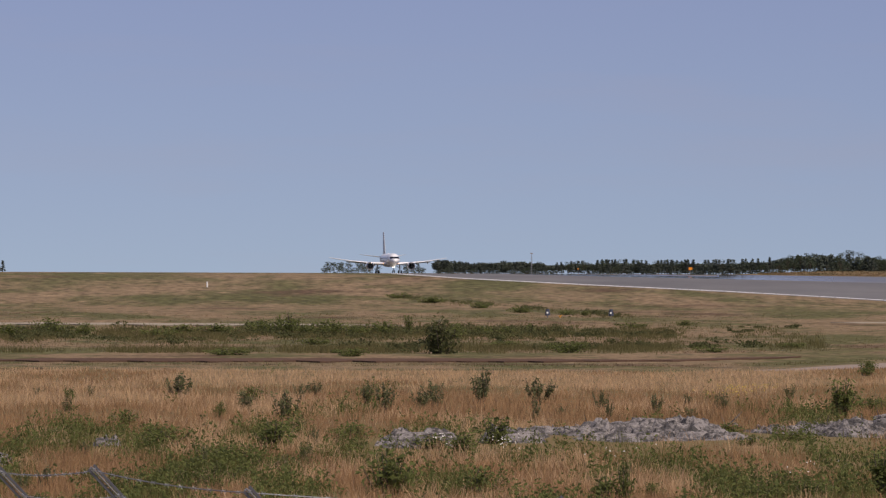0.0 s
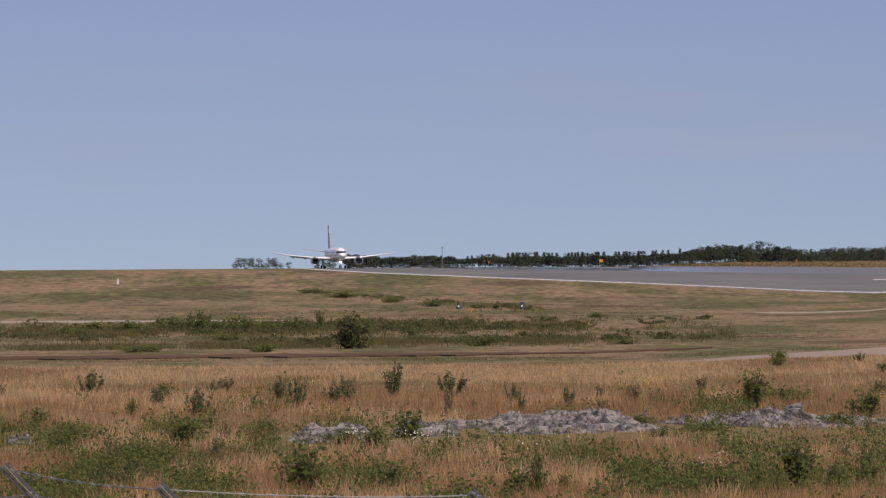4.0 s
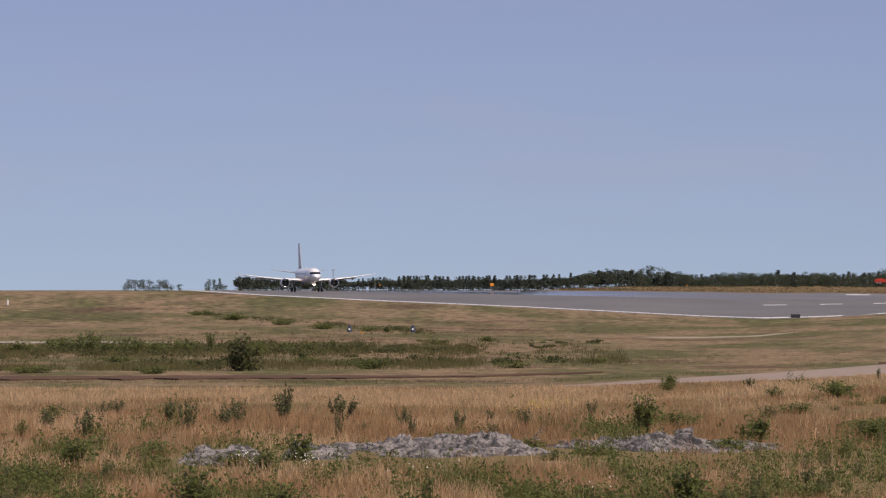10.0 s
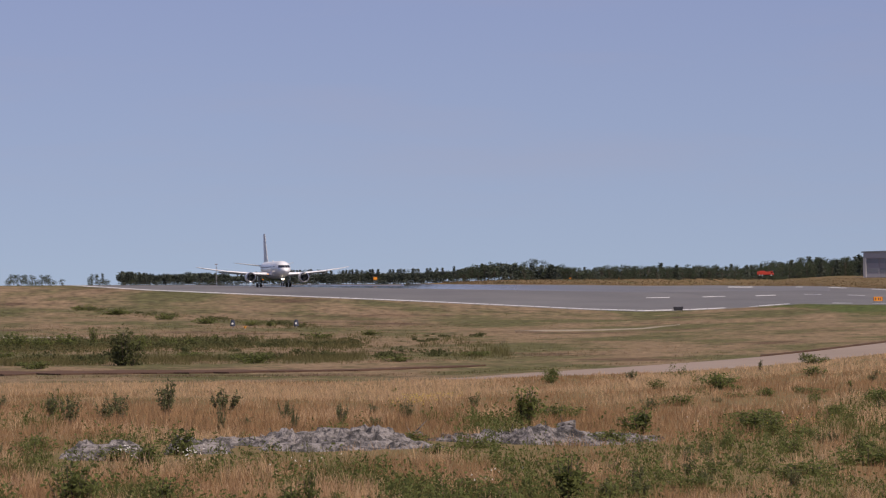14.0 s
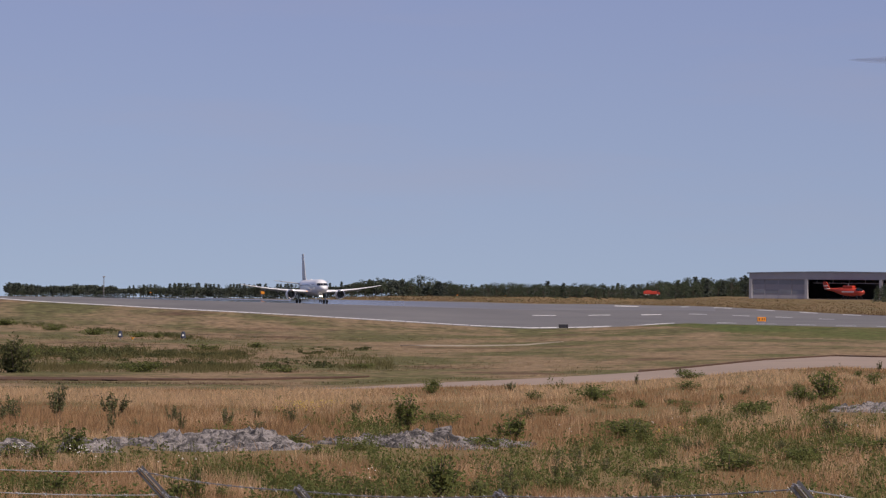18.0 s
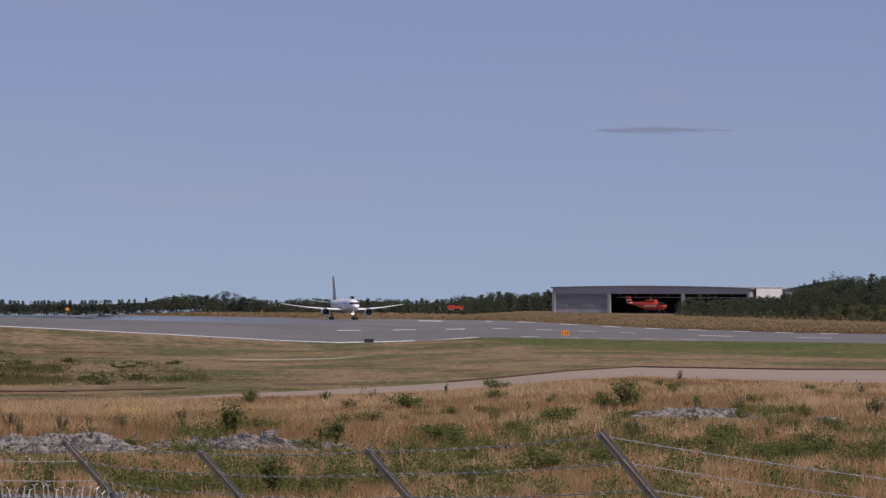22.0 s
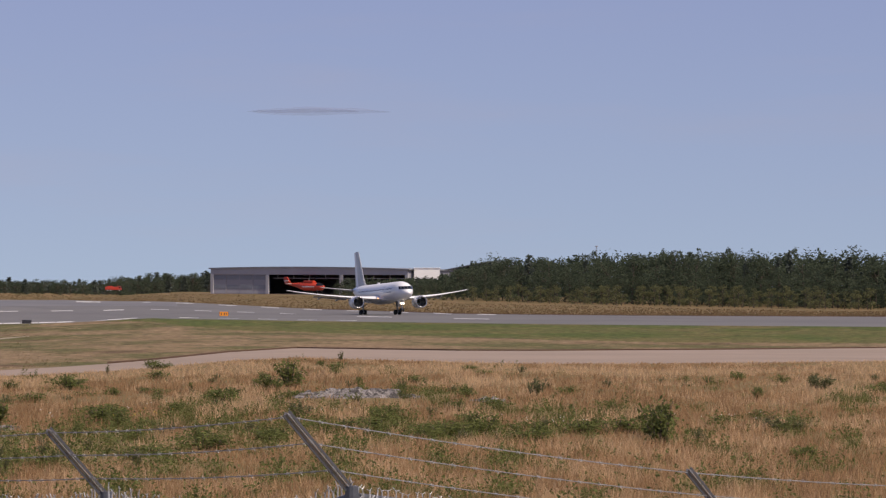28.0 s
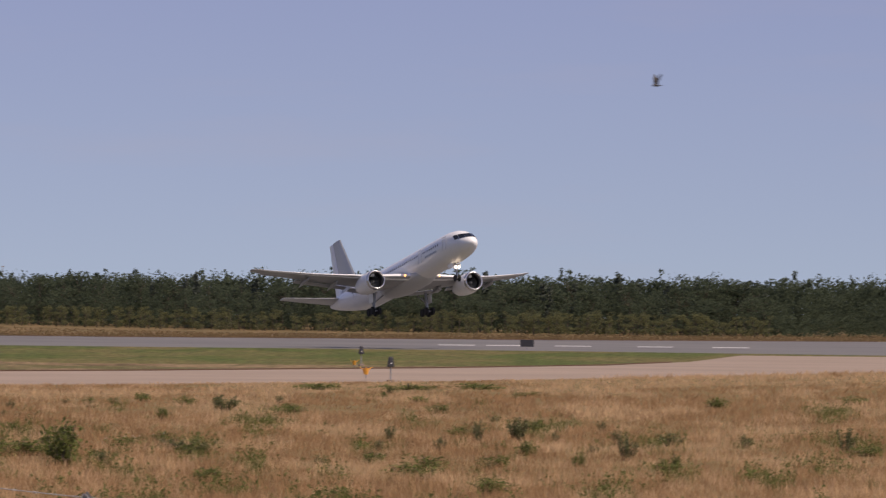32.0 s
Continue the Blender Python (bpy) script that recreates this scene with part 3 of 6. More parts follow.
        eng = part("engine", loft(bmesh.new(), rg, cap=False), W, jet, "white engine nacelle with bright inlet ring", smooth=True)
        rg = [[(ex + 0.88 * r * math.sin(a), y + ey, ez + 0.88 * r * math.cos(a)) for a in np.linspace(0, 2 * math.pi, 28, endpoint=False)] for y, r in [(-10.2, 1.42), (-10.5, 1.36), (-10.64, 1.26), (-10.58, 1.16), (-10.2, 1.1), (-9.9, 1.1)]]
        part("inlet_ring", loft(bmesh.new(), rg, cap=False), M["bare_metal"], eng, smooth=True)
        rg = [[(ex + 0.88 * r * math.sin(a), y + ey, ez + 0.88 * r * math.cos(a)) for a in np.linspace(0, 2 * math.pi, 28, endpoint=False)] for y, r in [(-9.92, 1.1), (-9.2, 1.12), (-9.0, 1.12), (-8.99, 0.02)]]
        part("inlet_duct", loft(bmesh.new(), rg, cap=False), M["engine_dark"], eng)
        for k in range(22):
            bm = bmesh.new()
            a = k * 2 * math.pi / 22
            ca, sa = math.cos(a), math.sin(a)
            p = [Vector((ex + r * sa + w * ca, y + ey, ez + r * ca - w * sa)) for r, w, y in ((0.3, -0.05, -9.35), (0.3, 0.08, -9.15), (0.95, 0.18, -9.1), (0.95, -0.06, -9.4))]
            bm.faces.new([bm.verts.new(q) for q in p])
            part("fan_blade", bm, M["gear_steel"], eng)
        rg = [[(ex + 0.88 * r * math.sin(a), y + ey, ez + 0.88 * r * math.cos(a)) for a in np.linspace(0, 2 * math.pi, 14, endpoint=False)] for y, r in [(-9.85, 0.02), (-9.6, 0.2), (-9.15, 0.36)]]
        part("spinner", loft(bmesh.new(), rg), M["gear_steel"], eng, smooth=True)
        rg = [[(ex + 0.88 * r * math.sin(a), y + ey, ez + 0.88 * r * math.cos(a)) for a in np.linspace(0, 2 * math.pi, 16, endpoint=False)] for y, r in [(-6.6, 0.95), (-5.2, 0.62), (-4.4, 0.42), (-3.8, 0.08)]]
        part("exhaust_cone", loft(bmesh.new(), rg), M["gear_steel"], eng, smooth=True)
        bm = bmesh.new()
        loft(bm, [[(ex - w, y + ey, z), (ex + w, y + ey, z), (ex + w, y + ey + l - 1.2, z), (ex - w, y + ey + l - 1.2, z)] for z, y, l, w in ((3.45, -9.3, 5.6, 0.16), (3.2 + 0.0, -9.6, 5.8, 0.2), (2.9, -9.4, 5.0, 0.2))])
        part("pylon", bm, W, jet)
        # tailplane
        bm = loft(bmesh.new(), [foil(s * x, y, c, z, 0.09) for x, y, c, z in ((0.6, 16.8, 4.6, 5.2), (4, 18.9, 3.1, 5.6), (7.5, 20.9, 1.6, 6.05))])
        part("tailplane", bm, G, jet, "grey tailplane")
        # main undercarriage
        gear = part("main_gear", rod(bmesh.new(), (s * 3.65, 0.0, 0.9), (s * 3.5, -0.1, 3.0), 0.17, 0.21, 10), M["gear_steel"], jet, "main undercarriage leg with four black tyres")
        part("strut", rod(bmesh.new(), (s * 3.6, -0.05, 1.6), (s * 2.3, -0.1, 2.6), 0.08), M["gear_steel"], gear)
        part("strut", rod(bmesh.new(), (s * 3.65, 0.05, 1.1), (s * 3.6, 1.3, 2.7), 0.07), M["gear_steel"], gear)
        bm = bmesh.new()
        box(bm, (0.05, 1.3, 1.2), Matrix.Translation((s * 4.0, -0.1, 2.2)), 0.02)
        part("gear_door", bm, W, gear)
        part("bogie_beam", rod(bmesh.new(), (s * 3.65, -0.62, 0.52), (s * 3.65, 0.62, 0.52), 0.12), M["gear_steel"], gear)
        for dy in (-0.57, 0.57):
            part("axle", rod(bmesh.new(), (s * 3.65 - 0.45, dy, 0.52), (s * 3.65 + 0.45, dy, 0.52), 0.07), M["gear_steel"], gear)
            for dx in (-0.43, 0.43):
                rg = [[(s * 3.65 + dx + w, dy + r * math.sin(a), 0.515 + r * math.cos(a)) for a in np.linspace(0, 2 * math.pi, 20, endpoint=False)] for w, r in ((-0.18, 0.3), (-0.18, 0.44), (-0.11, 0.51), (0.11, 0.51), (0.18, 0.44), (0.18, 0.3))]
                part("tyre", loft(bmesh.new(), rg), M["tyre"], gear)
        # landing light in the wing root
        bm = bmesh.new()
        bmesh.ops.create_uvsphere(bm, u_segments=12, v_segments=8, radius=0.15, matrix=Matrix.Translation((s * 2.3, -7.55, 3.02)))
        part("landing_light", bm, M["lamp_warm"], jet, "lit landing light")
        # doors and cabin windows
        bmw = bmesh.new()
        box(bmw, (0.02, 0.19, 0.27), bevel=0.008)
        wm = bpy.data.meshes.new("cabin_window")
        bmw.to_mesh(wm)
        bmw.free()
        wm.materials.append(M["dark_glass"])
        for k in range(44):
            y = -17.2 + k * 0.66
            if abs(y + 11.6) < 0.5 or abs(y - 2.0) < 0.5:
                continue
            share("cabin_window", wm, jet, Matrix.Translation((s * 1.855, y, 4.75)) @ pose(0, 0, 0, 0, s * -14))
        for y in (-19.2, -11.6, 10.4):
            bm = bmesh.new()
            w = 1.82 if y < -15 else 1.86 if y < 5 else 1.82
            for dy in (-0.5, 0.5):
                box(bm, (0.03, 0.05, 1.7), Matrix.Translation((s * w, y + dy, 4.5)) @ pose(0, 0, 0, 0, s * -7))
            box(bm, (0.03, 1.0, 0.05), Matrix.Translation((s * (w - 0.13), y, 5.33)) @ pose(0, 0, 0, 0, s * -20))
            part("cabin_door", bm, M["paint_grey"], jet)
        # lettering along the cabin: plain bars
        bm = bmesh.new()
        for k in range(9):
            box(bm, (0.02, 0.3, 0.26), Matrix.Translation((s * 1.865, -16.6 + k * 0.42, 4.1)), 0.008)
        part("lettering", bm, M["livery_blue"], jet, "blue-grey title bars")
    # cockpit panes
    def skin(x, z):
        """Station of the nose's skin at a side offset and a height."""
        ys = np.linspace(-24.0, -17.0, 700)
        c, w, h = (np.interp(ys, [q[0] for q in st], [q[k] for q in st]) for k in (1, 2, 3))
        inside = (x / w) ** 2 + ((z - c) / h) ** 2 <= 1
        return float(ys[np.argmax(inside)])
    xs = (-1.44, -1.12, -0.62, 0.0, 0.62, 1.12, 1.44)
    for k in range(6):
        g = 0.022
        xa, xb = xs[k] + g, xs[k + 1] - g
        pts = []
        for x, z in ((xa, 4.48), (xb, 4.48), (xb, 5.08), (xa, 5.08)):
            x *= 1.0 if z < 4.8 else 0.93
            pts.append(Vector((x, skin(x, z), z)))
        mid = sum(pts, Vector()) / 4
        out = Vector((mid.x * 0.8, -1.0, 0.75)).normalized()
        bm = bmesh.new()
        lo = [bm.verts.new(q - out * 0.08) for q in pts]
        hi = [bm.verts.new(q + out * 0.07) for q in pts]
        bm.faces.new(hi)
        bm.faces.new(lo[::-1])
        for i in range(4):
            bm.faces.new((lo[i], lo[(i + 1) % 4], hi[(i + 1) % 4], hi[i]))
        bmesh.ops.recalc_face_normals(bm, faces=bm.faces)
        part("cockpit_pane", bm, M["dark_glass"], jet, "dark cockpit window")
    # fin and rudder
    def slab(y0, c, z, t):
        return [(t * q, y0 + c * u, z) for u, q in ((0, 0), (0.06, 0.6), (0.3, 1), (0.7, 0.6), (1, 0.05), (0.7, -0.6), (0.3, -1), (0.06, -0.6))]
    fin = part("fin", loft(bmesh.new(), [slab(11.6, 7.4, 5.7, 0.28), slab(14.0, 5.6, 7.6, 0.27), slab(18.5, 2.7, 13.4, 0.15)]), M["paint_grey"], jet, "pale grey tail fin")
    part("rudder", loft(bmesh.new(), [slab(18.95, 2.3, 6.1, 0.17), slab(21.15, 1.2, 13.3, 0.09)]), M["paint_white"], fin)
    part("antenna", box(bmesh.new(), (0.3, 1.4, 0.22), Matrix.Translation((0, 1.5, 6.32)), 0.08), W, jet, "white antenna fairing on the crown")
    # nose undercarriage
    gear = part("nose_gear", rod(bmesh.new(), (0, -18.3, 0.4), (0, -18.1, 2.5), 0.11, 0.13, 10), M["gear_steel"], jet, "nose undercarriage leg with two tyres and lit lamps")
    part("drag_strut", rod(bmesh.new(), (0, -18.25, 1.2), (0, -16.9, 2.4), 0.06), M["gear_steel"], gear)
    for dx in (-0.26, 0.26):
        rg = [[(dx + w, -18.3 + r * math.sin(a), 0.41 + r * math.cos(a)) for a in np.linspace(0, 2 * math.pi, 20, endpoint=False)] for w, r in ((-0.13, 0.22), (-0.13, 0.34), (-0.08, 0.405), (0.08, 0.405), (0.13, 0.34), (0.13, 0.22))]
        part("tyre", loft(bmesh.new(), rg), M["tyre"], gear)
        bm = bmesh.new()
        box(bm, (0.04, 1.5, 0.6), Matrix.Translation((dx * 1.9, -17.6, 2.05)) @ pose(0, 0, 0, 0, dx * 30), 0.015)
        part("gear_door", bm, W, gear)
        bm = bmesh.new()
        bmesh.ops.create_uvsphere(bm, u_segments=12, v_segments=8, radius=0.17, matrix=Matrix.Translation((dx * 0.8, -18.55, 1.75)))
        part("taxi_light", bm, M["lamp_glow"], gear, "lit nose-gear lamp")
    return jet


airliner = build_airliner()


# ---- trees ----
def leaf_cloud(rng, centres, radii, count, size):
    """Small leaf-clump quads, bent in the middle, scattered in blobs."""
    n = len(centres)
    which = rng.integers(0, n, count)
    d = rng.normal(size=(count, 3))
    d /= np.linalg.norm(d, axis=1)[:, None]
    p = centres[which] + d * (radii[which] * rng.uniform(0.55, 1.05, count)[:, None] ** 0.6)
    a = rng.normal(size=(count, 3))
    a /= np.linalg.norm(a, axis=1)[:, None]
    b = np.cross(a, rng.normal(size=(count, 3)))
    b /= np.linalg.norm(b, axis=1)[:, None]
    s = size * rng.uniform(0.6, 1.4, count)[:, None]
    verts = np.stack([p - a * s, p + b * s * 0.45, p + a * s, p - b * s * 0.45], 1).reshape(-1, 3)
    faces = np.arange(count * 4).reshape(-1, 4)
    return verts, faces


def tree_meshes(kind, seed):
    rng = np.random.default_rng(seed)
    bm = bmesh.new()
    if kind == "spruce":
        h = rng.uniform(7, 10)
        rod(bm, (0, 0, -0.4), (0, 0, h * 0.96), 0.16, 0.02, 7)
        c, r = [], []
        for z in np.arange(0.8, h, 0.42):
            w = (h - z) / h * rng.uniform(1.3, 1.9) * h / 8 + 0.12
            k = max(3, int(w * 4))
            for i in range(k):
                a = rng.uniform(0, 6.28)
                q = w * rng.uniform(0.35, 0.85)
                c.append((q * math.cos(a), q * math.sin(a), z - q * 0.25))
                r.append((0.36, 0.36, 0.2))
        for i in range(10):
            a, z = rng.uniform(0, 6.28), rng.uniform(1, h * 0.7)
            rod(bm, (0, 0, z), (math.cos(a) * (h - z) * 0.16, math.sin(a) * (h - z) * 0.16, z - 0.1), 0.03, 0.01, 4)
        v, f = leaf_cloud(rng, np.array(c), np.array(r), 520, 0.32)
        m = M["needle"]
    else:
        h = rng.uniform(8, 11.5) if kind == "broadleaf" else rng.uniform(2.2, 3.6)
        lean = rng.normal(size=2) * 0.3
        top = Vector((lean[0], lean[1], h * 0.75))
        rod(bm, (0, 0, -0.4), top, 0.02 * h, 0.005 * h, 7)
        c, r = [], []
        wide = rng.uniform(0.24, 0.36)
        for i in range(24 if kind == "broadleaf" else 9):
            z = rng.uniform(0.1, 0.93) * h
            a = rng.uniform(0, 6.28)
            q = h * wide * rng.uniform(0.25, 1) * math.sqrt(max(0.1, 1 - (1.9 * (z / h - 0.48)) ** 2))
            base = Vector((lean[0] * z / h, lean[1] * z / h, z * 0.7))
            tip = Vector((q * math.cos(a), q * math.sin(a), z))
            rod(bm, base, tip, 0.006 * h, 0.002 * h, 5)
            c.append(tip)
            r.append(np.array((1.15, 1.15, 0.75)) * h * rng.uniform(0.07, 0.13))
        v, f = leaf_cloud(rng, np.array([tuple(q) for q in c]), np.array(r), 1250 if kind == "broadleaf" else 420, 0.019 * h + 0.03)
        m = M["foliage"] if kind == "broadleaf" else M["leaf_grey"]
    tm = bpy.data.meshes.new("trunk")
    bm.to_mesh(tm)
    bm.free()
    tm.materials.append(M["bark"])
    return tm, from_arrays("crown", v, f, [m]), h


TREES = {k: [tree_meshes(k, 11 * i + len(k)) for i in range(6 if k != "sapling" else 4)] for k in ("spruce", "broadleaf", "sapling")}
rng = np.random.default_rng(5)


def tree(kind, b, r, height, label, group):
    tm, cm, h = TREES[kind][rng.integers(len(TREES[kind]))]
    p = place(b, r)
    if r > 2350:
        p.z = EYE + level(b, 2350) - 1.2
    ob = empty({"spruce": "spruce_tree", "broadleaf": "broadleaf_tree", "sapling": "sapling"}[kind], pose(*p, 0, 0, rng.uniform(0, 360)))
    s = height / h
    if r > 1500:
        ob.location.z -= 1.5
        s = (height + 1.5) / h
    k = 1.7 if kind == "spruce" and r > 1500 else 1.0
    ob.scale = (s * k * rng.uniform(0.95, 1.25), s * k * rng.uniform(0.95, 1.25), s)
    tagged(share("trunk", tm, ob, Matrix()), kind="stuff")
    tagged(share("crown", cm, ob, Matrix()), kind="stuff")
    tagged(ob, label, "tree", group)
    return ob


# the wood behind the runway: its edge tree by tree, its depth joined
WOOD = ([1575, 1700, 1800, 1900, 2000, 2150, 2400, 3000, 3600, 4300, 5400], [1480, 1440, 1400, 1370, 1340, 1300, 1230, 1120, 1080, 1050, 1040])
WOOD_TOP = ([1575, 1610, 1700, 1880, 1980, 2060, 2200, 2420, 2700, 3100, 3500, 4000, 4500, 5000, 5400], [6, 44, 32, 40, 84, 98, 104, 116, 120, 116, 122, 124, 120, 120, 120])


def standing(kind, b, r, height, v, f):
    """A tree of the joined wood: a crown's leaves set down at its place."""
    tm, cm, h = TREES[kind][rng.integers(len(TREES[kind]))]
    co = np.empty(len(cm.vertices) * 3, dtype=np.float32)
    cm.vertices.foreach_get("co", co)
    co = co.reshape(-1, 4, 3)[::3].reshape(-1, 3) * (height / h) * np.array((rng.choice((-1.1, 1.1)), 1.1, 1))
    p = place(b, r)
    f.append(np.arange(len(co)).reshape(-1, 4) + sum(map(len, v)))
    v.append(co + np.array(p))


def build_wood():
    b = 1575.0
    v, f = [], []
    while b < 5300:
        r = edge(b, WOOD)
        top = edge(b, WOOD_TOP)
        for row in (0, 0, 1, 2, 3):
            rr = r * (1.005 + 0.028 * row) + rng.uniform(0, 18)
            full = (EYE - level(b, rr)) + top * rr / REACH
            h = full * (0.36, 0.68, 0.9, 1.0)[row] * rng.uniform(0.72, 1.12)
            if row == 0 and rng.random() < 0.35:
                continue
            kind = "spruce" if rng.random() < 0.22 and row else "sapling" if row == 0 else "broadleaf"
            if row in (0, 2) and b < 4600:
                tree(kind, b + rng.uniform(-9, 9), rr, max(h, 1.2), "green bush at the edge of the wood behind the runway" if row == 0 else "dark green tree in the wood behind the runway", "trees of the wood")
            else:
                standing(kind, b + rng.uniform(-9, 9), rr, max(h, 1.2), v, f)
        b += 15
    # the dark mass behind the first rows
    for b in np.arange(1700, 5400, 9.0):
        for k in range(3):
            r = edge(b, WOOD) * (1.09 + 0.04 * k)
            h = ((EYE - level(b, r)) + edge(b, WOOD_TOP) * r / REACH) * rng.uniform(0.72, 0.98)
            p = place(b + rng.uniform(-6, 6), r)
            cs = np.array([(p.x, p.y, p.z + h * q) for q in (0.25, 0.5, 0.72, 0.86)])
            vv, ff = leaf_cloud(rng, cs, np.array([(1.9, 1.9, h * 0.16)] * 3 + [(1.2, 1.2, h * 0.14)]), 90, 0.55)
            f.append(ff + sum(map(len, v)))
            v.append(vv)
    tagged(new("woodland", from_arrays("woodland", np.concatenate(v), np.concatenate(f), [M["foliage"]])), "dense dark green wood behind the runway", "woodland", kind="stuff")


build_wood()

# the far tree line beyond the runway, tops above eye level (in 1/12500) along the bearing
LINE_TOP = ([-1300, -1060, -1040, -1000, -900, -490, -480, -395, -340, -300, -206, -150, -90, -80, 0, 60, 100, 240, 330, 380, 450, 520, 540, 575, 590, 700, 790, 900, 930, 1000, 1200],
            [-8, -8, -6, -12, -11, -12, 0, -1, 1, 1, -9, -5, -6, -8, -2, 0, -2, 0, 4, 12, 19, 17, 10, 10, 15, 17, 18, 20, 30, 42, 47])
LINE_FULL = ([-1300, -1060, -1030, -640, -482, -478, -395, -390, -352, -348, -305, -300, -278, -274, -84, -78, -20, 20, 70, 250, 380, 1220], [0.3, 0.6, 0.02, 0.0, 0.0, 0.9, 0.9, 0.0, 0.0, 1.0, 0.9, 0.0, 0.1, 1.5, 1.5, 0.6, 0.9, 1.5, 1.2, 1.1, 0.85, 0.8])


def build_tree_line():
    b = -1290.0
    while b < 1215:
        full = edge(b, LINE_FULL)
        b += rng.uniform(5, 9) / (0.35 + full)
        if rng.random() > full + 0.05:
            continue
        r = np.interp(b, [-1300, 300, 700, 1200], [2330, 2330, 2250, 2000]) + rng.uniform(-20, 60)
        top = edge(b, LINE_TOP) * rng.uniform(0.72, 1.12)
        h = (EYE - level(b, min(r, 2350))) + top * r / REACH
        spruce = 0.1 if -490 < b < -290 else 0.85 if b < 330 else 0.2
        tree("spruce" if rng.random() < spruce else "broadleaf", b, r, max(h, 2.0) * (0.66 if -490 < b < -290 else 1.0), "dark tree in the far tree line", "trees of the far line")
    v, f = [], []
    for b in np.concatenate([np.arange(-272, -84, 3.0), np.arange(-78, 1215, 3.5)]):
        r = np.interp(b, [-1300, 300, 700, 1200], [2340, 2340, 2280, 2040]) + 30
        h = ((EYE - level(b, min(r, 2350))) + edge(b, LINE_TOP) * r / REACH) * (0.55 if -80 < b < 330 else 0.74 if b > 0 else 0.85) * rng.uniform(0.6, 1.1)
        p = place(b, r)
        if r > 2350:
            p.z = EYE + level(b, 2350) - 1.2
        cs = np.array([(p.x, p.y, p.z + h * q) for q in (0.02, 0.35, 0.75)])
        vv, ff = leaf_cloud(rng, cs, np.array([(1.7, 1.7, h * 0.26)] * 3), 84, 0.6)
        f.append(ff + sum(map(len, v)))
        v.append(vv)
    tagged(new("far_woodland", from_arrays("far_woodland", np.concatenate(v), np.concatenate(f), [M["needle"]])), "dark far tree line along the airfield", "woodland", kind="stuff")


build_tree_line()


# ---- the hangar and its neighbours ----
def build_hangar():
    r = 1700.0
    a, z = place(1198, r), place(1795, r)
    a.z = z.z = EYE - 16.5 * r / REACH
    wide = (z - a)
    L = wide.length
    m = Matrix.Translation(a) @ Matrix.Rotation(math.atan2(wide.y, wide.x), 4, "Z")
    hangar = empty("hangar", m)
    tagged(hangar, "long low grey hangar with a shallow roof, one door bay open", "building")
    H, deep = 10.9, 36.0
    C = M["cladding"]
    def rect(name, x0, x1, y0, y1, z0, z1, material, parent=hangar, label="", bevel=0.03):
        return part(name, box(bmesh.new(), (x1 - x0, y1 - y0, z1 - z0), Matrix.Translation(((x0 + x1) / 2, (y0 + y1) / 2, (z0 + z1) / 2)), bevel), material, parent, label)
    x1, x2, x3 = 0.285 * L, 0.31 * L, 0.66 * L
    rect("side_wall", 0, 0.4, 0, deep, -0.5, H - 0.6, C)
    rect("side_wall", L - 0.4, L, 0, deep, -0.5, H - 0.6, C)
    # back wall: the bay's inner shade is painted into its colour
    rect("back_wall", 0, L, deep, deep + 0.4, -0.5, H - 0.6, M["hangar_shade"])
    rect("floor_slab", 0.4, L - 0.4, -9, deep, -0.5, 0.05, M["concrete"])
    rect("header", 0, L, -0.5, 0.3, H - 2.9, H - 0.4, M["cladding_pale"], label="pale grey header over the doors")
    # door leaves to the left: three bands
    for k in range(4):
        d = rect("sliding_door", 0.9 + k * (x1 - 0.9) / 4, 0.86 + (k + 1) * (x1 - 0.9) / 4, -0.1 + 0.12 * (k % 2), 0.1 + 0.12 * (k % 2), 0, H - 2.9, C, label="grey sliding hangar door")
        rect("window_band", 1.1 + k * (x1 - 0.9) / 4, 0.66 + (k + 1) * (x1 - 0.9) / 4, -0.16 + 0.12 * (k % 2), -0.09 + 0.12 * (k % 2), H - 5.0, H - 3.2, M["roof_grey"], d)
        rect("window_band", 1.1 + k * (x1 - 0.9) / 4, 0.66 + (k + 1) * (x1 - 0.9) / 4, -0.16 + 0.12 * (k % 2), -0.09 + 0.12 * (k % 2), 2.1, 3.7, M["roof_grey"], d)
        rect("kick_plate", 1.0 + k * (x1 - 0.9) / 4, 0.76 + (k + 1) * (x1 - 0.9) / 4, -0.15 + 0.12 * (k % 2), -0.1 + 0.12 * (k % 2), 0.1, 1.4, M["cladding_pale"], d)
    for x in (0.0, x1, x3, L - 1.2):
        rect("pillar", x, x + 1.3, -0.7, 0.5, -0.5, H - 2.9, M["cladding_pale"], label="pale concrete pillar")
    for k in range(9):
        x = x2 + 2 + k * (L - x2 - 4) / 8
        part("truss_post", rod(bmesh.new(), (x, 2.0, H - 4.4), (x, 2.0, H - 2.9), 0.12, seg=6), M["cladding_pale"], hangar)
    rect("truss_chord", x2, L - 1, 1.9, 2.1, H - 4.5, H - 4.25, M["cladding_pale"])
    bm = bmesh.new()
    xs = np.linspace(-0.8, L + 0.8, 13)
    arch = [H - 0.55 + 1.25 * (1 - (2 * x / L - 0.9) ** 2 / 1.4) * 0.8 for x in xs]
    loft(bm, [[(x, -0.9, q - 0.5), (x, deep + 0.8, q - 0.5), (x, deep + 0.8, q), (x, -0.9, q)] for x, q in zip(xs, arch)])
    part("roof", bm, M["roof_grey"], hangar, "shallow arched grey roof")
    loft_bm = bmesh.new()
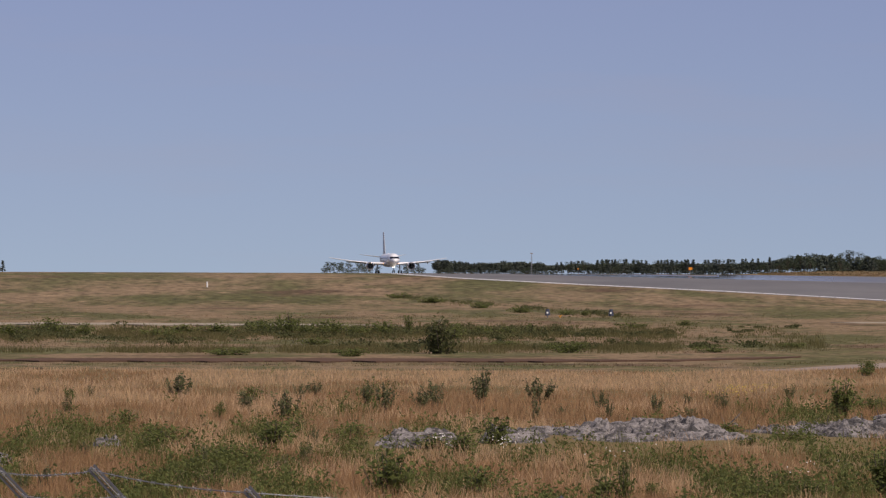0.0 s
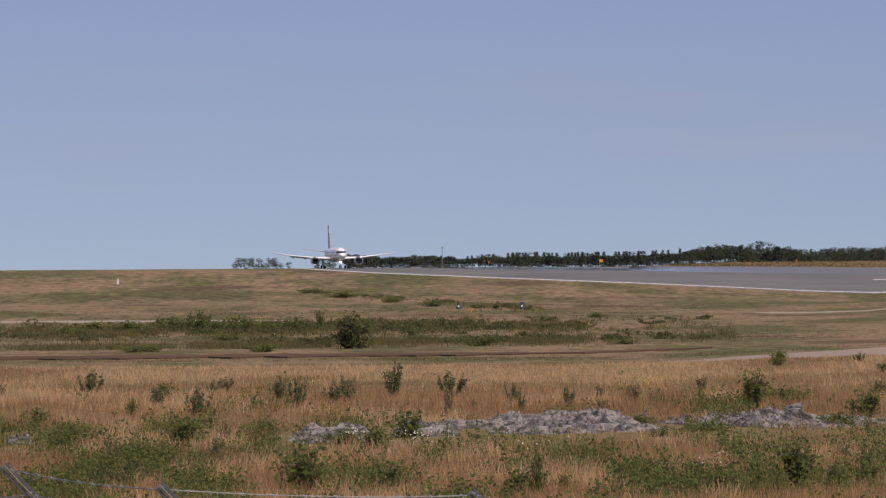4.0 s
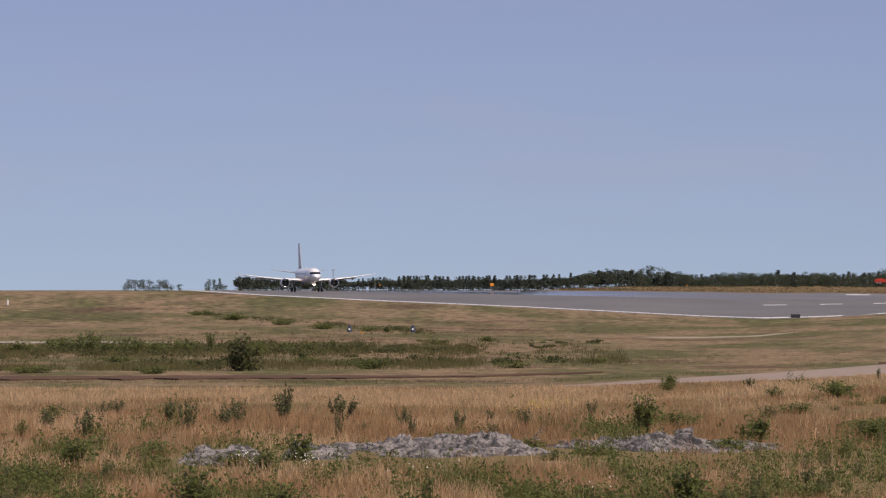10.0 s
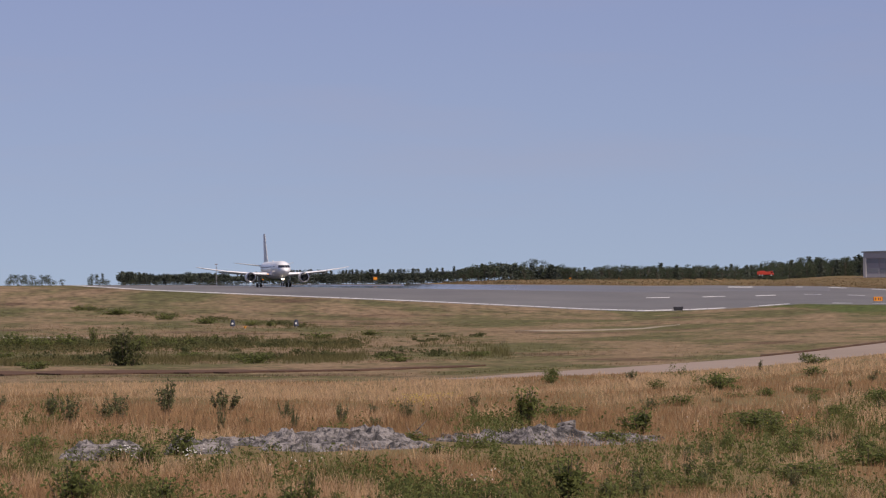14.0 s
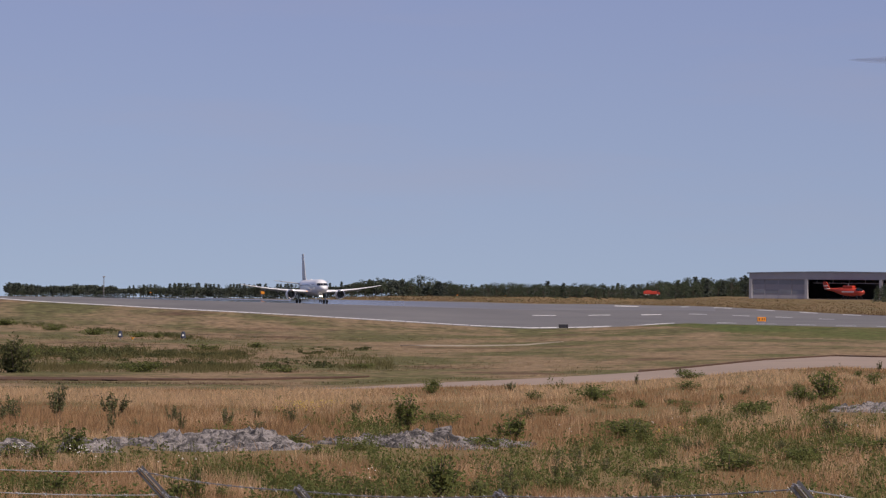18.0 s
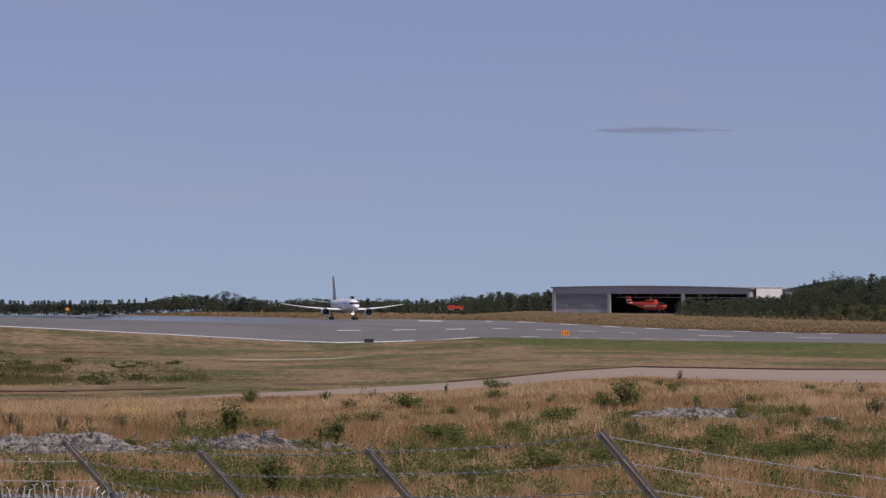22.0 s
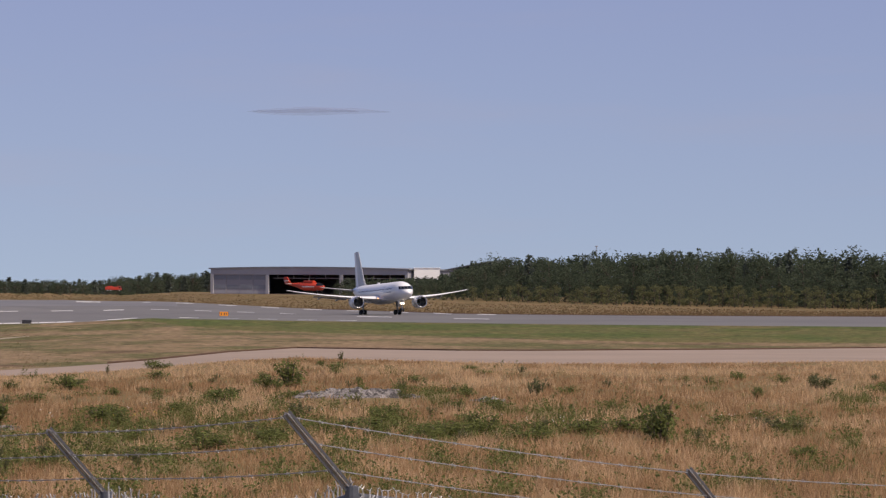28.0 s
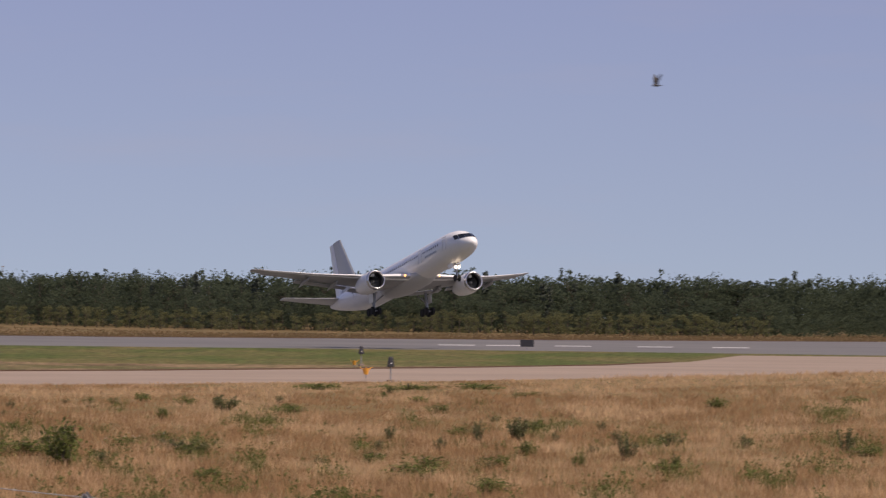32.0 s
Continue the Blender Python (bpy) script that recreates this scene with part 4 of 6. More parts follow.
    loft(loft_bm, [[(x, -0.55, H - 0.8), (x, 0.3, H - 0.8), (x, 0.3, q - 0.45), (x, -0.55, q - 0.45)] for x, q in zip(xs[1:-1], arch[1:-1])])
    part("fascia", loft_bm, M["cladding_pale"], hangar)
    # annex: white block and a grey pitched roof
    turn = Matrix.Translation((L + 1.6, 2, 0)) @ Matrix.Rotation(radians(28), 4, "Z") @ Matrix.Translation((-L - 1.6, -2, 0))
    annex = empty("white_annex", m @ turn)
    tagged(annex, "small white flat-roofed building beside the hangar", "building")
    rect("wall", L + 1.6, L + 12, 2, 14, -0.5, H - 0.2, M["white_wall"], annex)
    rect("roof", L + 1.4, L + 12.3, 1.8, 14.3, H - 0.18, H + 0.1, M["white_wall"], annex)
    shed = empty("grey_shed", m)
    tagged(shed, "grey shed with a pitched metal roof among the trees", "building")
    rect("wall", L + 17, L + 34, 4, 20, -0.5, H - 0.4, M["cladding"], shed)
    part("roof", loft(bmesh.new(), [[(L + 15, y, H - 0.6), (L + 35, y, H + 2.8), (L + 35, y, H + 2.4), (L + 15, y, H - 1.0)] for y in (3, 21)]), M["roof_grey"], shed)
    return m, L


hangar_m, hangar_l = build_hangar()


# ---- the near field: rocks, shrubs, weeds ----
def outcrop(name, b0, b1, drop, tall, deep, seed, label):
    """A low whale-back of pale rock between two bearings."""
    a, c = spot(b0, drop), spot(b1, drop)
    run = c - a
    L = run.length
    nx, ny = max(12, int(L / 0.055)), max(8, int(deep / 0.09))
    side = Vector((-run.y, run.x, 0)).normalized()
    bm = bmesh.new()
    vs = []
    for i in range(nx + 1):
        u = i / nx
        row = []
        for j in range(ny + 1):
            w = j / ny
            p = a + run * u + side * (w - 0.5) * deep
            q = Vector((p.x, p.y, seed))
            shape = min(1, 4 * u, 4 * (1 - u)) ** 1.5 * math.sin(math.pi * min(1, max(0, w))) ** 0.55
            h = tall * shape * (0.62 + 0.75 * noise.noise(q * 0.55)) + 0.14 * tall * noise.noise(q * 2.2) - 0.05
            h += 0.17 * (noise.turbulence(q * 2.6, 4, True) - 0.5) * shape + 0.06 * noise.noise(q * 8) * shape
            near = noise.voronoi(Vector((q.x * 1.7, q.y * 2.6, seed)))[0]
            h = round(h / 0.08) * 0.08 * 0.6 + h * 0.4 - 0.07 * shape * max(0.0, 1 - 7 * (near[1] - near[0]))
            h = min(h, tall * 0.92 + 0.03 * noise.noise(q * 4))
            row.append(bm.verts.new((p.x + 0.04 * noise.noise(q * 7), p.y, height_near(p.x, p.y) + h)))
        vs.append(row)
    for i in range(nx):
        for j in range(ny):
            bm.faces.new((vs[i][j], vs[i + 1][j], vs[i + 1][j + 1], vs[i][j + 1]))
    bmesh.ops.recalc_face_normals(bm, faces=bm.faces)
    return tagged(link(name, bm, M["rock"]), label, "rock")


def height_near(x, y):
    return float(height_at(x, y, False))


ROCKS = [(-400, -195, 324, 0.44, 3.8), (-215, -50, 316, 0.36, 3.4), (-140, 335, 315, 0.40, 4.6), (405, 512, 320, 0.40, 3.4), (1432, 1800, 328, 0.3, 5.0), (-890, -826, 322, 0.17, 1.6), (-1080, -1020, 350, 0.2, 1.8), (1990, 2060, 332, 0.2, 1.4), (560, 700, 330, 0.25, 1.6)]
for k, (b0, b1, d, tall, deep) in enumerate(ROCKS):
    outcrop("rock_outcrop", b0, b1, d, tall, deep, 3.7 * k, "low pale grey weathered rock outcrop in dry grass")


def boulder(b, drop, w, h, seed, label):
    bm = bmesh.new()
    g = np.random.default_rng(int(seed * 10))
    for k in range(16):
        q = Vector(g.normal(size=3)).normalized() * g.uniform(0.38, 0.56)
        bm.verts.new((q.x * w, q.y * w * 0.8, q.z * h))
    hull = bmesh.ops.convex_hull(bm, input=bm.verts[:])
    bmesh.ops.delete(bm, geom=[v for v in hull["geom_interior"] if isinstance(v, bmesh.types.BMVert)], context="VERTS")
    bmesh.ops.bevel(bm, geom=bm.edges[:], offset=0.012, segments=1, affect="EDGES")
    ob = tagged(link("boulder", bm, M["rock"]), label, "rock")
    ob.matrix_basis = Matrix.Translation(spot(b, drop, h * 0.3))
    return ob


boulder(530, 312, 0.5, 0.42, 1.3, "dark angular grey boulder beside the outcrop")
for k in range(14):
    boulder(398 + 9 * k + 5 * math.sin(k * 2.1), 306 + 4 * math.sin(k * 3.7), 0.16 + 0.07 * math.sin(k * 1.7), 0.2, k * 2.2, "grey broken stone on the outcrop")
for k in range(12):
    boulder(-60 + 33 * k + 9 * math.sin(k * 2.3), 298 + 5 * math.sin(k * 3.1), 0.14 + 0.06 * math.sin(k * 1.3), 0.16, 40 + k * 2.2, "grey broken stone on the outcrop")


def shrub_meshes(kind, seed):
    """Stems and leaves of a shrub one metre high and about one wide."""
    g = np.random.default_rng(seed)
    bm = bmesh.new()
    pos, way = [], []
    stems = {"leafy": 16, "stalky": 13, "low": 20, "dense": 26}[kind]
    for i in range(stems):
        a, lean = g.uniform(0, 6.28), g.uniform(0.05, {"leafy": 0.42, "stalky": 0.4, "low": 0.62, "dense": 0.5}[kind])
        h = g.uniform(0.55, 1.0) * (1 - 0.5 * lean)
        root = Vector((math.cos(a) * lean * 0.35, math.sin(a) * lean * 0.35, -0.03))
        tip = Vector((math.cos(a) * lean, math.sin(a) * lean, h))
        rod(bm, root, tip, 0.011, 0.004, 4)
        for k in range({"leafy": 34, "stalky": 34, "low": 30, "dense": 46}[kind]):
            u = g.uniform(0.12 if kind != "stalky" else 0.25, 1.0)
            p = root.lerp(tip, u)
            spread = {"leafy": 0.07, "stalky": 0.035, "low": 0.09, "dense": 0.1}[kind]
            pos.append((p.x + g.normal() * spread, p.y + g.normal() * spread, max(0.02, p.z + g.normal() * spread * 0.6)))
    pos = np.array(pos)
    n = len(pos)
    size = {"leafy": 0.052, "stalky": 0.05, "low": 0.06, "dense": 0.055}[kind] * g.uniform(0.6, 1.4, n)[:, None]
    a = g.normal(size=(n, 3)) + np.array((0, 0, 0.5))
    a /= np.linalg.norm(a, axis=1)[:, None]
    b = np.cross(a, g.normal(size=(n, 3)))
    b /= np.linalg.norm(b, axis=1)[:, None]
    v = np.stack([pos - a * size, pos + b * size * 0.42, pos + a * size, pos - b * size * 0.42], 1).reshape(-1, 3)
    sm = bpy.data.meshes.new("stem")
    bm.to_mesh(sm)
    bm.free()
    sm.materials.append(M["bark"])
    lm = from_arrays("foliage", v, np.arange(n * 4).reshape(-1, 4), [M["leaf_grey"] if kind == "stalky" else M["thicket"] if kind == "dense" else M["leaf"]])
    return sm, lm


SHRUBS = {k: [shrub_meshes(k, 7 * i + len(k)) for i in range(4)] for k in ("leafy", "stalky", "low", "dense")}
TEXT = {"leafy": ("shrub", "green leafy shrub standing in dry grass"), "stalky": ("weed", "tall grey-green stalky weed in dry grass"), "low": ("weed", "low green leafy weeds in dry grass"), "dense": ("bush", "dense dark green bush on the airfield grass")}
g6 = np.random.default_rng(66)


def shrub(kind, b, drop, tall, wide):
    """tall and wide in the plan's own angle, turned into metres by the range."""
    r = range_at(b, drop)
    k = r / REACH
    sm, lm = SHRUBS[kind][g6.integers(4)]
    name, label = TEXT[kind]
    ob = empty(name, Matrix.Translation(spot(b, drop)) @ pose(0, 0, 0, 0, 0, g6.uniform(0, 360)))
    h, w = tall * k * 1.2, wide * k * 1.15
    ob.scale = (w, w, h)
    tagged(share("stem", sm, ob, Matrix()), kind="stuff")
    tagged(share("foliage", lm, ob, Matrix()), kind="stuff")
    tagged(ob, label, name, "shrubs of the field")


for kind, rows in {
    "leafy": [(-166, 324.5, 52, 81), (65, 431.7, 81, 45), (449, 283.0, 73, 86), (660, 319.5, 57, 101), (528, 434.6, 93, 121), (1428, 300.2, 82, 108), (1358, 303.2, 45, 89), (2809, 312.1, 33, 46), (2522, 451.0, 129, 140), (1993, 433.0, 71, 124), (2519, 433.0, 99, 124), (2816, 314.3, 30, 41), (-321, 125.1, 33, 22)],
    "stalky": [(-395, 250, 36, 44), (-362, 264, 48, 50), (-276, 256, 44, 50), (-610, 268, 40, 50), (20, 262, 34, 36), (120, 268, 36, 36), (240, 262, 30, 34), (-730, 242.4, 45, 55), (-538, 283.9, 57, 60), (-297, 260.2, 34, 50), (-191, 250.8, 64, 55), (-90, 246.4, 43, 65), (-95, 281.6, 44, 22), (36, 277.4, 37, 22), (641, 213.6, 20, 35), (177, 253.1, 22, 25), (-50, 271.8, 18, 25), (-488, 236.8, 25, 40), (675, 274.5, 25, 51), (180, 276.5, 20, 40), (1009, 200.8, 17, 40), (363, 246.0, 28, 25), (899, 214.5, 25, 15), (1587, 219.5, 31, 22), (1456, 398.9, 56, 93), (2159, 315.6, 55, 61), (2165, 313.6, 56, 63), (2982, 290.1, 46, 99), (3725, 356.5, 33, 66), (3841, 363.3, 64, 66), (2668, 270.9, 20, 41), (2602, 285.0, 17, 41), (2835, 397.5, 33, 99), (2990, 289.5, 50, 96), (3728, 374.0, 65, 41), (3847, 364.6, 66, 83), (3414, 438.1, 45, 50), (4159, 423.1, 78, 83), (4507, 386.8, 45, 66), (4797, 389.1, 66, 75), (4291, 380.4, 41, 99), (2883, 409.8, 41, 133), (3893, 334.3, 25, 66)],
    "low": [(-564, 334.1, 52, 91), (-423, 314.8, 27, 81), (-227, 344.2, 43, 71), (-358, 419.0, 81, 96), (-197, 420.0, 55, 76), (25, 431.4, 52, 76), (500, 209.7, 19, 35), (297, 433.1, 40, 65), (-660, 402.0, 45, 65), (116, 416.9, 27, 45), (590, 334.2, 25, 81), (-267, 333.9, 27, 81), (-750, 325.9, 40, 71), (257, 312.0, 25, 60), (503, 197.7, 15, 40), (806, 234.9, 20, 71), (907, 336.6, 40, 71), (300, 332.9, 25, 61), (-347, 409.7, 56, 71), (810, 245.6, 36, 70), (1032, 212.3, 24, 57), (1231, 323.2, 42, 89), (887, 338.2, 42, 102), (1232, 327.9, 42, 101), (1162, 456.3, 57, 124), (891, 317.2, 26, 108), (1007, 448.6, 34, 186), (1657, 432.8, 43, 170), (1843, 448.2, 46, 155), (1579, 436.8, 43, 191), (1371, 455.4, 43, 156), (3172, 300.9, 33, 79), (3578, 467.3, 53, 107), (2935, 492.0, 43, 91), (2406, 422.8, 50, 149), (2307, 420.7, 40, 132), (3429, 442.8, 40, 74), (3278, 223.6, 21, 149), (3525, 223.8, 21, 165), (3723, 221.3, 23, 132), (1878, 442.7, 50, 149), (3331, 539.8, 33, 99), (2703, 391.0, 28, 116), (2126, 447.8, 41, 149), (3181, 297.7, 33, 80), (3547, 478.3, 45, 133), (4431, 266.5, 30, 66), (3763, 517.8, 41, 116), (4855, 405.1, 38, 99), (2950, 492.0, 33, 83), (4820, 251.4, 25, 66), (-583, 125.4, 26, 56), (-537, 125.7, 36, 40), (-462, 128.2, 26, 46), (-371, 126.8, 24, 42), (-104, 121.4, 15, 22), (-39, 159.0, 20, 55), (-638, 165.4, 14, 71), (-336, 62.5, 10, 40), (-285, 70.9, 10, 50), (-195, 80.5, 11, 40), (-119, 88.0, 12, 46), (-39, 91.5, 10, 30), (-8, 92.7, 9, 24), (-502, 128.0, 17, 40), (-417, 128.5, 18, 40), (-729, 126.5, 15, 60), (-668, 126.9, 17, 60), (218, 158.6, 12, 60), (-185, 127.9, 18, 30), (-150, 128.1, 15, 30), (168, 110.0, 10, 40), (77, 115.4, 12, 50), (369, 151.5, 10, 60), (-240, 135.6, 28, 40), (-769, 132.3, 16, 60), (-145, 148.3, 10, 60), (-427, 166.7, 15, 50), (-487, 146.2, 12, 50), (-959, 127.4, 27, 50), (-1030, 133.7, 21, 50), (-899, 129.2, 20, 40)],
    "dense": [(-264, 161.7, 56, 60)],
}.items():
    for row in rows:
        shrub(kind, *row)

# smaller weeds all over the near field
for k in range(270):
    b = g6.uniform(-1150, 4300)
    if b > 2700 and g6.random() < 0.6:
        continue
    if any(b0 - 10 < b < b1 + 10 for b0, b1, *_ in ROCKS[:4]):
        continue
    d = g6.uniform(235, 470)
    s = d / 330
    kind = "stalky" if g6.random() < 0.45 else "low"
    shrub(kind, b, d, g6.uniform(18, 38) * s, g6.uniform(24, 85 if kind == "low" else 45) * s)



# ---- the boundary fence before the camera ----
def build_fence():
    fence = empty("boundary_fence")
    tagged(fence, "galvanised chain-link fence with leaning arms and barbed wire", "fence")
    G, Wm = M["galvanised"], M["wire"]
    # arm tips: distance ahead, offset to the side, height under the eye
    tips = [(29.82, -2.28, 0.884), (27.9, -1.56, 0.776), (26.46, -0.7, 0.797), (26.99, 0.67, 0.862), (24.96, 1.43, 0.861), (22.79, 2.22, 0.774), (19.77, 3.05, 0.594), (21.29, 5.43, 0.938), (23.49, 7.93, 1.138), (25.89, 10.63, 1.288)]
    feet = []
    reach = Vector((0.335, 0.12, -0.376))
    for y, x, under in tips:
        tip = Vector((x, y, EYE - under))
        foot = tip + reach * (1.0 if under > 0.62 else 1.03)
        feet.append((tip, foot))
        bm = bmesh.new()
        d = foot - tip
        # angle-iron arm: two thin flanges
        side = d.cross(Vector((0, 1, 0))).normalized()
        turned = d.to_track_quat("Z", "Y").to_matrix().to_4x4()
        box(bm, (0.03, 0.004, d.length), Matrix.Translation(tip + d / 2) @ turned, 0.001)
        box(bm, (0.03, 0.012, 0.006), Matrix.Translation(tip + d * 0.02))
        arm = part("arm", bm, G, fence, "bright angle-iron arm leaning outwards")
        # the channel's lips: their shade is put into the dark colour
        lip = bmesh.new()
        for k, w in ((-1, 0.006), (1, 0.003)):
            box(lip, (w, 0.014, d.length * 0.995), Matrix.Translation(tip + d / 2 + side * k * 0.016 - Vector((0, 0.006, 0))) @ turned, 0.001)
        part("flange", lip, M["flange_shade"], arm, "lips of the channel with shade painted in")
        z0 = height_near(foot.x, foot.y) - 0.2
        bm = bmesh.new()
        rod(bm, (foot.x, foot.y, z0), foot, 0.03, seg=12)
        rod(bm, foot - Vector((0, 0, 0.07)), foot + Vector((0, 0, 0.03)), 0.04, 0.032, 12)
        part("post", bm, M["rail"], fence, "dark round steel post")
        for u in (0.05, 0.38, 0.72):
            c = tip + d * u
            bm = bmesh.new()
            rod(bm, c - Vector((0.0, 0.02, -0.006)), c + Vector((0.0, 0.02, 0.012)), 0.006, seg=6)
            part("wire_clip", bm, Wm, arm)
    gf = np.random.default_rng(71)
    for bay, ((t0, f0), (t1, f1)) in enumerate(zip(feet, feet[1:])):
        dip = (0.03, 0.02, 0.0, 0.05, 0.075, 0.12, 0.0, 0.01, 0.02)[bay]
        sag = lambda u: dip * 4 * (max(0.0, u) ** 1.2) * max(0.0, 1 - u) * 1.05
        bm = bmesh.new()
        line = [f0.lerp(f1, k / 12) - Vector((0, 0, 0.02 + sag(k / 12))) for k in range(13)]
        across = Vector((f1.y - f0.y, f0.x - f1.x, 0)).normalized()
        loft(bm, [[p + across * (0.021 * math.cos(w)) + Vector((0, 0, 0.021 * math.sin(w))) for w in np.linspace(0, 2 * math.pi, 10, endpoint=False)] for p in line])
        part("top_rail", bm, M["rail"], fence, "dark steel top rail")
        for u in (0.05, 0.38, 0.72):
            a, b = t0 + (f0 - t0) * u, t1 + (f1 - t1) * u
            bm = bmesh.new()
            L = (b - a).length
            n = 24
            pts = [a.lerp(b, k / n) - Vector((0, 0, 0.018 * 4 * (k / n) * (1 - k / n))) for k in range(n + 1)]
            for k in range(n):
                rod(bm, pts[k] + Vector((0, 0, 0.0013)), pts[k + 1] + Vector((0, 0, 0.0013)), 0.0013, seg=4)
                rod(bm, pts[k] - Vector((0, 0, 0.0013)), pts[k + 1] - Vector((0, 0, 0.0013)), 0.0013, seg=4)
            s = 0.06
            while s < L:
                p = a.lerp(b, s / L) - Vector((0, 0, 0.018 * 4 * (s / L) * (1 - s / L)))
                for e in (Vector((0.013, 0, 0.009)), Vector((-0.009, 0.004, 0.011))):
                    rod(bm, p - e * 0.85, p + e * 0.85, 0.0013, 0.0007, 4)
                rod(bm, p - (b - a).normalized() * 0.008, p + (b - a).normalized() * 0.008, 0.0038, seg=5)
                s += 0.15
            tagged(part("barbed_wire", bm, Wm, fence, "barbed wire strand"), kind="stuff")
        # chain-link fabric: crossing wires with twisted ends above the rail
        bm = bmesh.new()
        L = (f1 - f0).length
        run = (f1 - f0) / L
        H = 1.75
        s = -H
        while s < L:
            for sg in (1, -1):
                s0, s1 = (s, s + H) if sg > 0 else (s + H, s)
                z0, z1 = -H, 0.0
                # clip to the bay
                pa, pb = (s0, z0), (s1, z1)
                ok = True
                for lim, keep in ((0, 1), (L, -1)):
                    da, db = (pa[0] - lim) * keep, (pb[0] - lim) * keep
                    if da < 0 and db < 0:
                        ok = False
                        break
                    if da < 0 or db < 0:
                        w = da / (da - db)
                        c = (pa[0] + (pb[0] - pa[0]) * w, pa[1] + (pb[1] - pa[1]) * w)
                        if da < 0:
                            pa = c
                        else:
                            pb = c
                if ok and abs(pa[0] - pb[0]) > 0.02:
                    q0, q1 = f0 + run * pa[0], f0 + run * pb[0]
                    z = lambda q, h: Vector((q.x, q.y - 0.03, q.z + h))
                    rod(bm, z(q0, pa[1] - sag(pa[0] / L)), z(q1, pb[1] - sag(pb[0] / L)), 0.0024, seg=3)
            s += 0.072
        tagged(part("chain_link", bm, M["wire"], fence, "diamond chain-link mesh"), kind="stuff")
        # the wires' ends: twisted together over the rail, then split and bent aside
        bm = bmesh.new()
        s = 0.03
        small = 1.0 if bay < 6 else 0.6
        while s < L - 0.02:
            p = f0 + run * s + Vector((0, -0.03, -sag(s / L)))
            tall = gf.uniform(0.012, 0.06) * small
            slant = run * gf.uniform(-0.012, 0.012) + Vector((0, gf.uniform(-0.012, 0.006), 0))
            top = p + slant + Vector((0, 0, tall))
            for k in (-1, 1):
                side = run * (k * 0.016)
                rod(bm, p - Vector((0, 0, 0.07 * small)) + side, p - Vector((0, 0, 0.02)) + side * 0.3, 0.0032 * small, seg=4)
                rod(bm, p - Vector((0, 0, 0.02)) + side * 0.3, top - side * 0.12, 0.004 * small, seg=4)
                tip = top + run * (k * gf.uniform(0.006, 0.03)) + Vector((0, gf.uniform(-0.012, 0.012), gf.uniform(0.002, 0.03) * small))
                rod(bm, top - side * 0.12, tip, 0.0036 * small, 0.0024 * small, 4)
            s += gf.uniform(0.034, 0.058)
        tagged(part("selvage", bm, M["wire_bright"], fence, "bright split wire ends over the rail"), kind="stuff")


build_fence()


# ---- airfield furniture ----
def signbox(name, b, drop, w, h, up, material, label, face=None, legs=2, deep=0.25):
    """A box sign on short legs; sizes in metres."""
    s = empty(name, Matrix.Translation(spot(b, drop)) @ pose(0, 0, 0, 0, 0, -math.degrees(float(azimuth(b)))))
    tagged(s, label, "sign")
    bm = bmesh.new()
    box(bm, (w, deep, h), Matrix.Translation((0, 0, up + h / 2)), 0.03)
    body = part("panel", bm, material, s)
    bm = bmesh.new()
    for x in (-w / 2 - 0.015, w / 2 + 0.015):
        box(bm, (0.05, deep + 0.04, h + 0.04), Matrix.Translation((x, 0, up + h / 2)), 0.01)
    part("end_cap", bm, M["black_paint"], body)
    for k in range(legs):
        x = 0 if legs == 1 else (k / (legs - 1) - 0.5) * w * 0.7
        part("leg", rod(bmesh.new(), (x, 0, -0.1), (x, 0, up + 0.02), 0.035), M["galvanised"], s)
    if face:
        face(s, body, w, h, up, deep)
    return s


def letters(text, size, m, material, parent, label=""):
    cu = bpy.data.curves.new("text", "FONT")
    cu.body, cu.size, cu.extrude, cu.align_x, cu.align_y = text, size, 0.01, "CENTER", "CENTER"
    ob = bpy.data.objects.new("text", cu)
    me = bpy.data.meshes.new_from_object(ob)
    bpy.data.objects.remove(ob)
    bpy.data.curves.remove(cu)
    me.materials.append(material)
    o = new("lettering", me)
    o.parent, o.matrix_basis = parent, m
    if label:
        tagged(o, label)


def orange_face(s, body, w, h, up, deep):
    for x in (-0.28 * w, 0.05 * w, 0.28 * w):
        part("character", box(bmesh.new(), (w * 0.1, 0.02, h * 0.55), Matrix.Translation((x, -deep / 2 - 0.012, up + h / 2)), 0.005), M["black_paint"], body)


signbox("distance_marker", 726, 76, 1.2, 0.5, 0.2, M["black_paint"], "black boxed runway marker seen from behind")
signbox("distance_marker", 3878, 103, 1.55, 0.85, 0.45, M["black_paint"], "black boxed runway marker on a short leg", legs=1)
signbox("taxiway_sign", 1236, 93, 1.3, 0.62, 0.4, M["orange_paint"], "orange taxiway sign with dark characters", orange_face)


